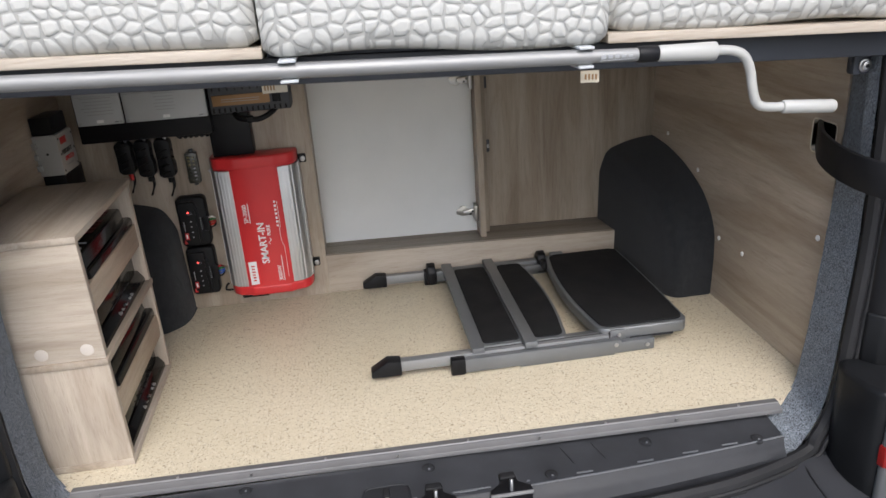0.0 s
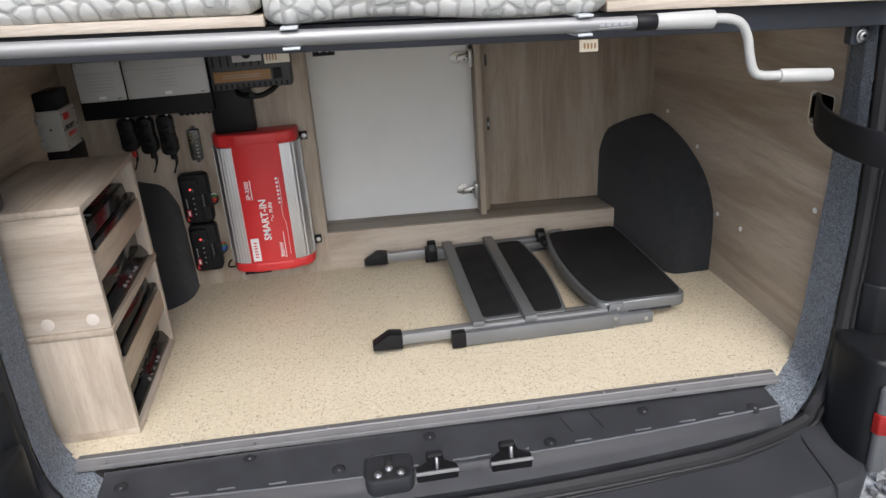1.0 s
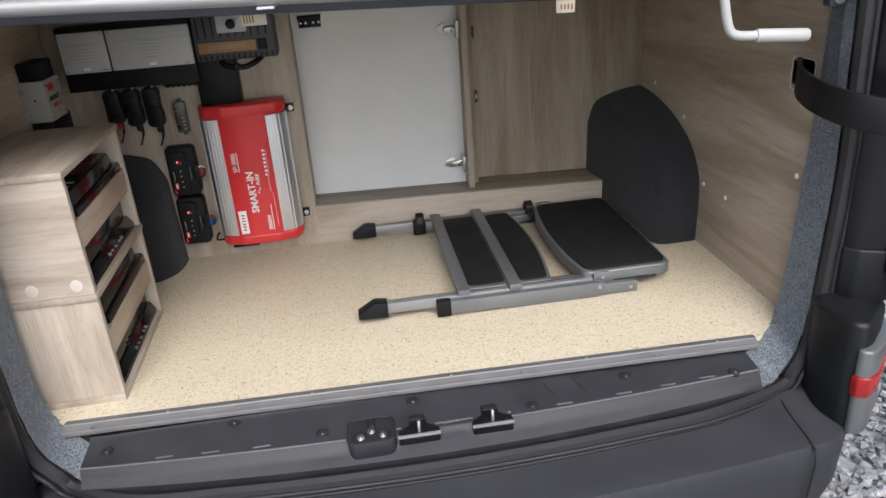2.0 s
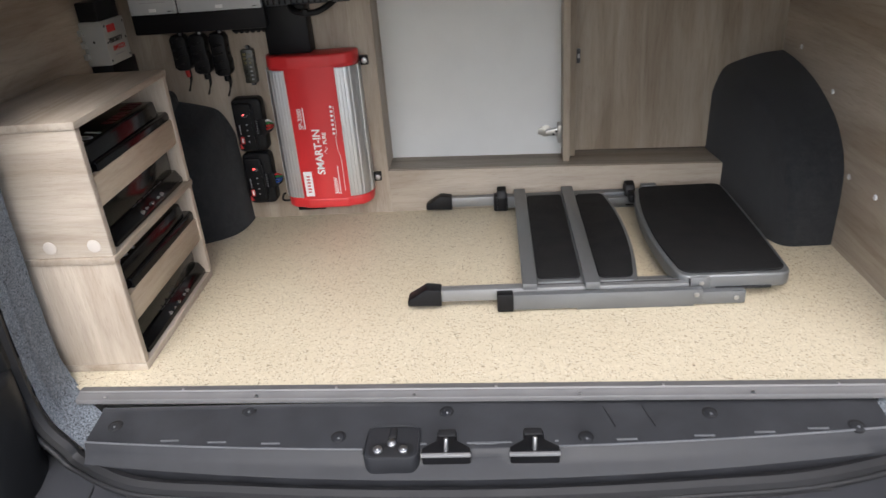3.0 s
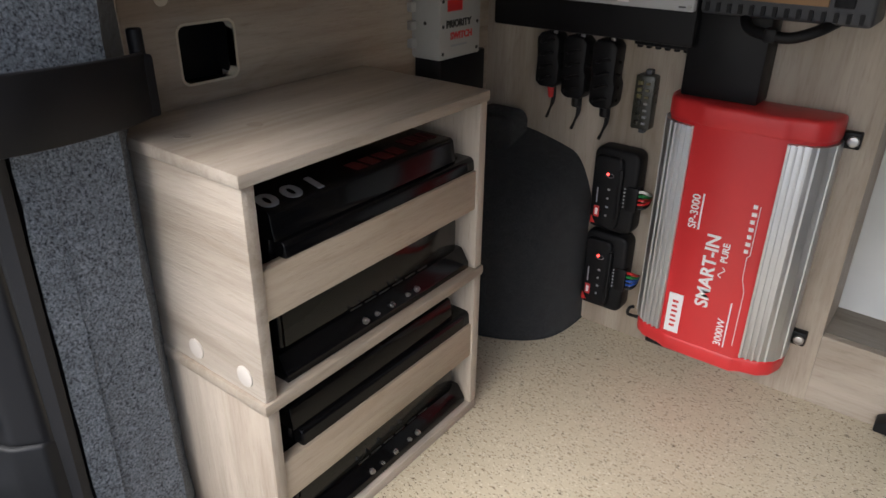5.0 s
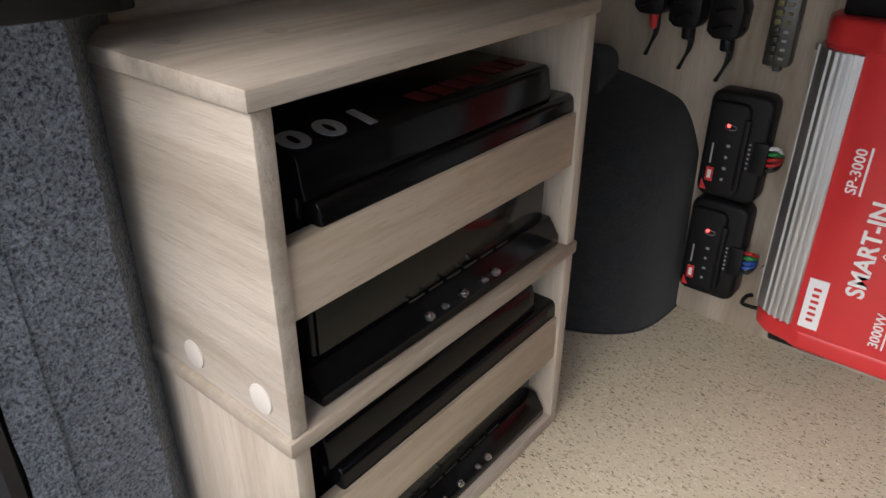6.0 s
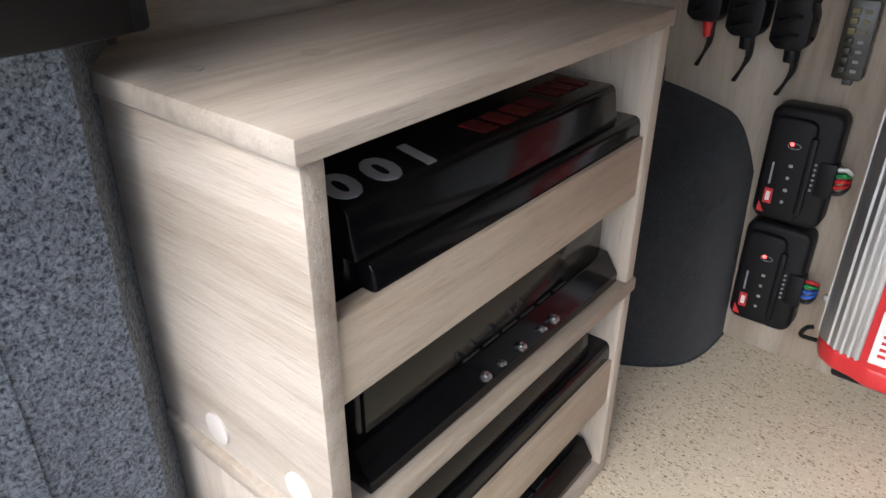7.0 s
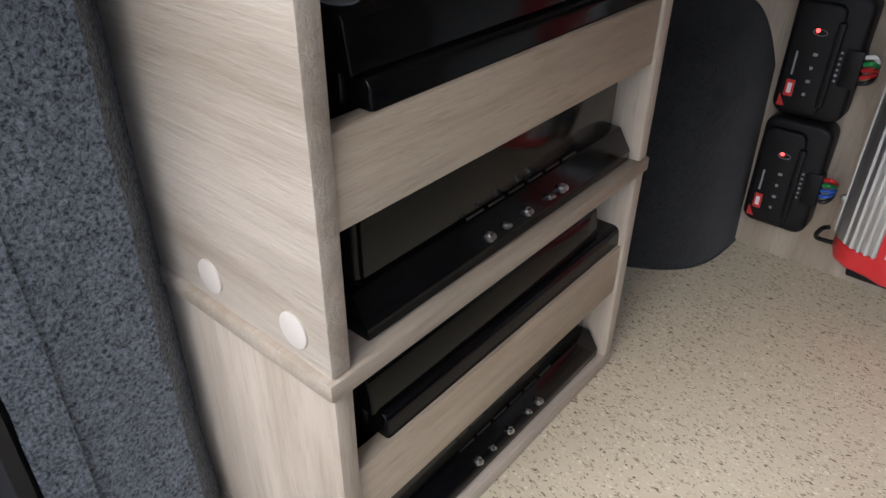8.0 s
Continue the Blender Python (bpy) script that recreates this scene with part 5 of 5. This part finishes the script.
# fuse strip
SMOKED = plain("smoked_olive_plastic", (0.030, 0.030, 0.022), 0.3, 0, 0.2, 300, 0.05)
fs = thing("fuse_strip", "smoked fuse strip with small blade fuses", "fuse strip", at=(-0.421, W, 0.41))
part("base", prism(rounded(-0.4375, -0.4055, 0.402, 0.490, 0.003, 2), "y", 1.988, W, 0.001), SMOKED, fs)
for k in range(7):
    z = 0.410 + 0.0108 * k
    part("fuse", box(-0.4315, -0.4235, 1.983, 1.989, z, z + 0.007, 0.001), YELLOW_FUSE if k > 3 else SMOKED, fs)
    part("fuse_contact", box(-0.4185, -0.4125, 1.985, 1.989, z + 0.001, z + 0.0045), INK_GREY if k < 4 else YELLOW_FUSE, fs)
for z in (0.394, 0.489):
    part("lug", box(-0.426, -0.416, 1.996, W, z, z + 0.009, 0.001), DARK_GREY, fs)


# two black battery managers
def manager(x0, x1, z0, z1, wires, first):
    b = thing("battery_manager", "black battery manager with red indicator light and coloured wires", "controller", "battery managers", at=((x0 + x1) / 2, W, z0))
    part("base", prism(rounded(x0, x1, z0, z1, 0.015), "y", 1.971, W, 0.007, 3), BLACK_PLASTIC, b)
    top = part("cover", prism(rounded(x0 + 0.005, x1 - 0.026, z0 + 0.006, z1 - 0.012, 0.011), "y", 1.963, 1.976, 0.004, 3), BLACK_PLASTIC, b)
    y = 1.9627
    part("led", disc((x0 + 0.033, y + 0.001, z1 - 0.043), (0, -1, 0), 0.0024, 0.002, 12, 0.0006), LED, b, "glowing red indicator")
    part("led_ring", tube([(x0 + 0.036 + 0.0075 * math.cos(a * math.pi / 8), y, z1 - 0.045 + 0.0035 * math.sin(a * math.pi / 8)) for a in range(17)], 0.0004, up=(0, 1, 0), n=6), INK_GREY, top)
    part("logo_plate", box(x0 + 0.014, x0 + 0.024, y - 0.0006, y + 0.001, z0 + 0.026, z0 + 0.046), INK_RED, top, "red logo plate")
    part("logo_stroke", box(x0 + 0.0165, x0 + 0.0215, y - 0.001, y, z0 + 0.030, z0 + 0.042), INK_WHITE, top)
    part("red_corner", prism([(x0 + 0.009, z0 + 0.013), (x0 + 0.018, z0 + 0.013), (x0 + 0.010, z0 + 0.027)], "y", y - 0.0006, y + 0.001), INK_RED, top)
    part("print_bar", box(x0 + 0.0160, x0 + 0.0182, y - 0.0004, y + 0.001, z0 + 0.052, z0 + 0.080), INK_GREY, top)
    for k in range(4):
        part("icon", box(x0 + 0.035, x0 + 0.0385 + 0.0012 * (k % 2), y - 0.0004, y + 0.001, z0 + 0.030 + 0.016 * k, z0 + 0.0335 + 0.016 * k), INK_GREY, top)
    zc = (z0 + z1) / 2 - 0.006
    part("ridge", box(x1 - 0.030, x1 - 0.022, 1.958, 1.966, z0 + 0.02, z1 - 0.03, 0.002), BLACK_PLASTIC, b)
    plug = part("plug", box(x1 - 0.016, x1 + 0.004, 1.968, 1.986, zc - 0.022, zc + 0.022, 0.002), BLACK_PLASTIC, b)
    for k in range(6):
        part("terminal", disc((x1 - 0.020, 1.9715, zc - 0.0165 + 0.0066 * k), (0, -1, 0), 0.0016, 0.002, 8), INK_GREY, plug)
    for k, m in enumerate(wires):
        z = zc - 0.015 + 0.0075 * k
        part("wire", tube(smooth_path([(x1 + 0.004, 1.975, z), (x1 + 0.013, 1.972, z + 0.003), (x1 + 0.017, 1.987, z * 0.6 + zc * 0.4), (x1 + 0.014, 2.006, zc)], 6), 0.0026, up=(0, 0, 1), n=8), m, b)
    return b


manager(-0.487, -0.404, 0.216, 0.366, (INK_BLACK, WIRE_RED, WIRE_RED, WIRE_GREEN, INK_WHITE), True)
manager(-0.487, -0.405, 0.061, 0.211, (INK_BLACK, WIRE_BLUE, WIRE_BLUE, WIRE_GREEN, WIRE_RED), False)

# priority switch on the side wall
ps = thing("priority_switch", "white switch box with red print on a black holder", "switch box", at=(-0.72, 1.84, 0.45))
part("holder", box(LEFT, -0.690, 1.80, 1.925, 0.448, 0.520, 0.004), BLACK_PLASTIC, ps, "black holder")
part("holder", box(LEFT, -0.695, 1.80, 1.905, 0.612, 0.662, 0.004), BLACK_PLASTIC, ps)
pc = part("case", box(LEFT, -0.687, 1.793, 1.903, 0.516, 0.618, 0.003), WHITE_PLASTIC, ps, "white plastic case")
for z in (0.532, 0.560, 0.588):
    part("tab", box(LEFT, LEFT + 0.010, 1.782, 1.794, z, z + 0.014, 0.001), WHITE_PLASTIC, pc)
PX = -0.6866
part("logo_plate", box(PX - 0.001, PX + 0.0006, 1.812, 1.850, 0.590, 0.607), INK_RED, pc, "red logo plate")
lettering("switch_mark", "PRIORITY", 0.0155, (PX, 1.809, 0.5655), (0, 1, 0), (0, 0, 1), INK_BLACK, pc, 0.0006)
lettering("switch_mark", "SWITCH", 0.0155, (PX, 1.820, 0.5465), (0, 1, 0), (0, 0, 1), INK_RED, pc, 0.0005)
part("print_bar", box(PX - 0.001, PX + 0.0005, 1.822, 1.865, 0.535, 0.538), INK_GREY, pc)
for y in (1.801, 1.893):
    for z in (0.526, 0.568, 0.606):
        part("hole", disc((PX - 0.0005, y, z), (1, 0, 0), 0.0028, 0.001, 10), INK_BLACK, pc)
part("hole", disc((-0.716, 1.7925, 0.572), (0, -1, 0), 0.003, 0.001, 10), INK_BLACK, pc)

ps.location.z -= 0.010  # hangs 10 mm lower

# hinges, catches and the top bracket round the white panel
def hinge(x, z):
    h = thing("cup_hinge", "nickel cup hinge on the white panel edge", "hinge", "panel hinges", at=(x, 2.1, z))
    part("cup", disc((x - 0.030, 2.1245, z), (0, -1, 0), 0.0175, 0.005, 24, 0.0015), NICKEL, h)
    part("flange", box(x - 0.052, x - 0.010, 2.1175, 2.1205, z - 0.009, z + 0.009, 0.001), NICKEL, h)
    part("arm", prism([(x - 0.032, z - 0.007), (x + 0.004, z - 0.012), (x + 0.013, z - 0.009), (x + 0.013, z + 0.009), (x + 0.002, z + 0.012), (x - 0.032, z + 0.006)], "y", 2.101, 2.116, 0.003), NICKEL, h)
    part("plate", box(x + 0.002, x + 0.0135, 2.080, 2.119, z - 0.026, z + 0.026, 0.0015), NICKEL, h)
    for dz in (-0.004, 0.004):
        part("screw", disc((x - 0.006 + dz, 2.0995, z + dz), (0, -1, 0), 0.0032, 0.002, 10), BLACK_PLASTIC, h)


NICKEL = plain("bright_nickel", (0.46, 0.45, 0.42), 0.32, 0.9, 0.08, 300, 0.05)
hinge(0.400, 0.186)
hinge(0.400, 0.610)
br = thing("flap_bracket", "black steel hinge plate at the panel's top corner", "hinge", at=(0.0, 2.0, 0.7))
part("plate", box(-0.062, 0.004, 2.117, 2.1225, 0.648, 0.676, 0.002), BLACK_PLASTIC, br)
for x in (-0.056, -0.040, -0.018, -0.002):
    part("screw", disc((x, 2.118, 0.662), (0, -1, 0), 0.004, 0.003, 10, 0.001), STEEL, br)
part("barrel", tube([(-0.064, 2.113, 0.678), (0.006, 2.113, 0.678)], 0.006), BLACK_PLASTIC, br)
ct = thing("door_catch", "small dark catch on the brown door edge", "catch", at=(0.46, 2.13, 0.4))
part("plate", box(0.458, 0.468, 2.134, 2.1405, 0.372, 0.412, 0.001), DARK_GREY, ct)
part("plate", box(0.458, 0.466, 2.134, 2.1405, 0.575, 0.610, 0.001), DARK_GREY, ct)
part("tongue", box(0.460, 0.466, 2.129, 2.136, 0.386, 0.398, 0.001), STEEL, ct)
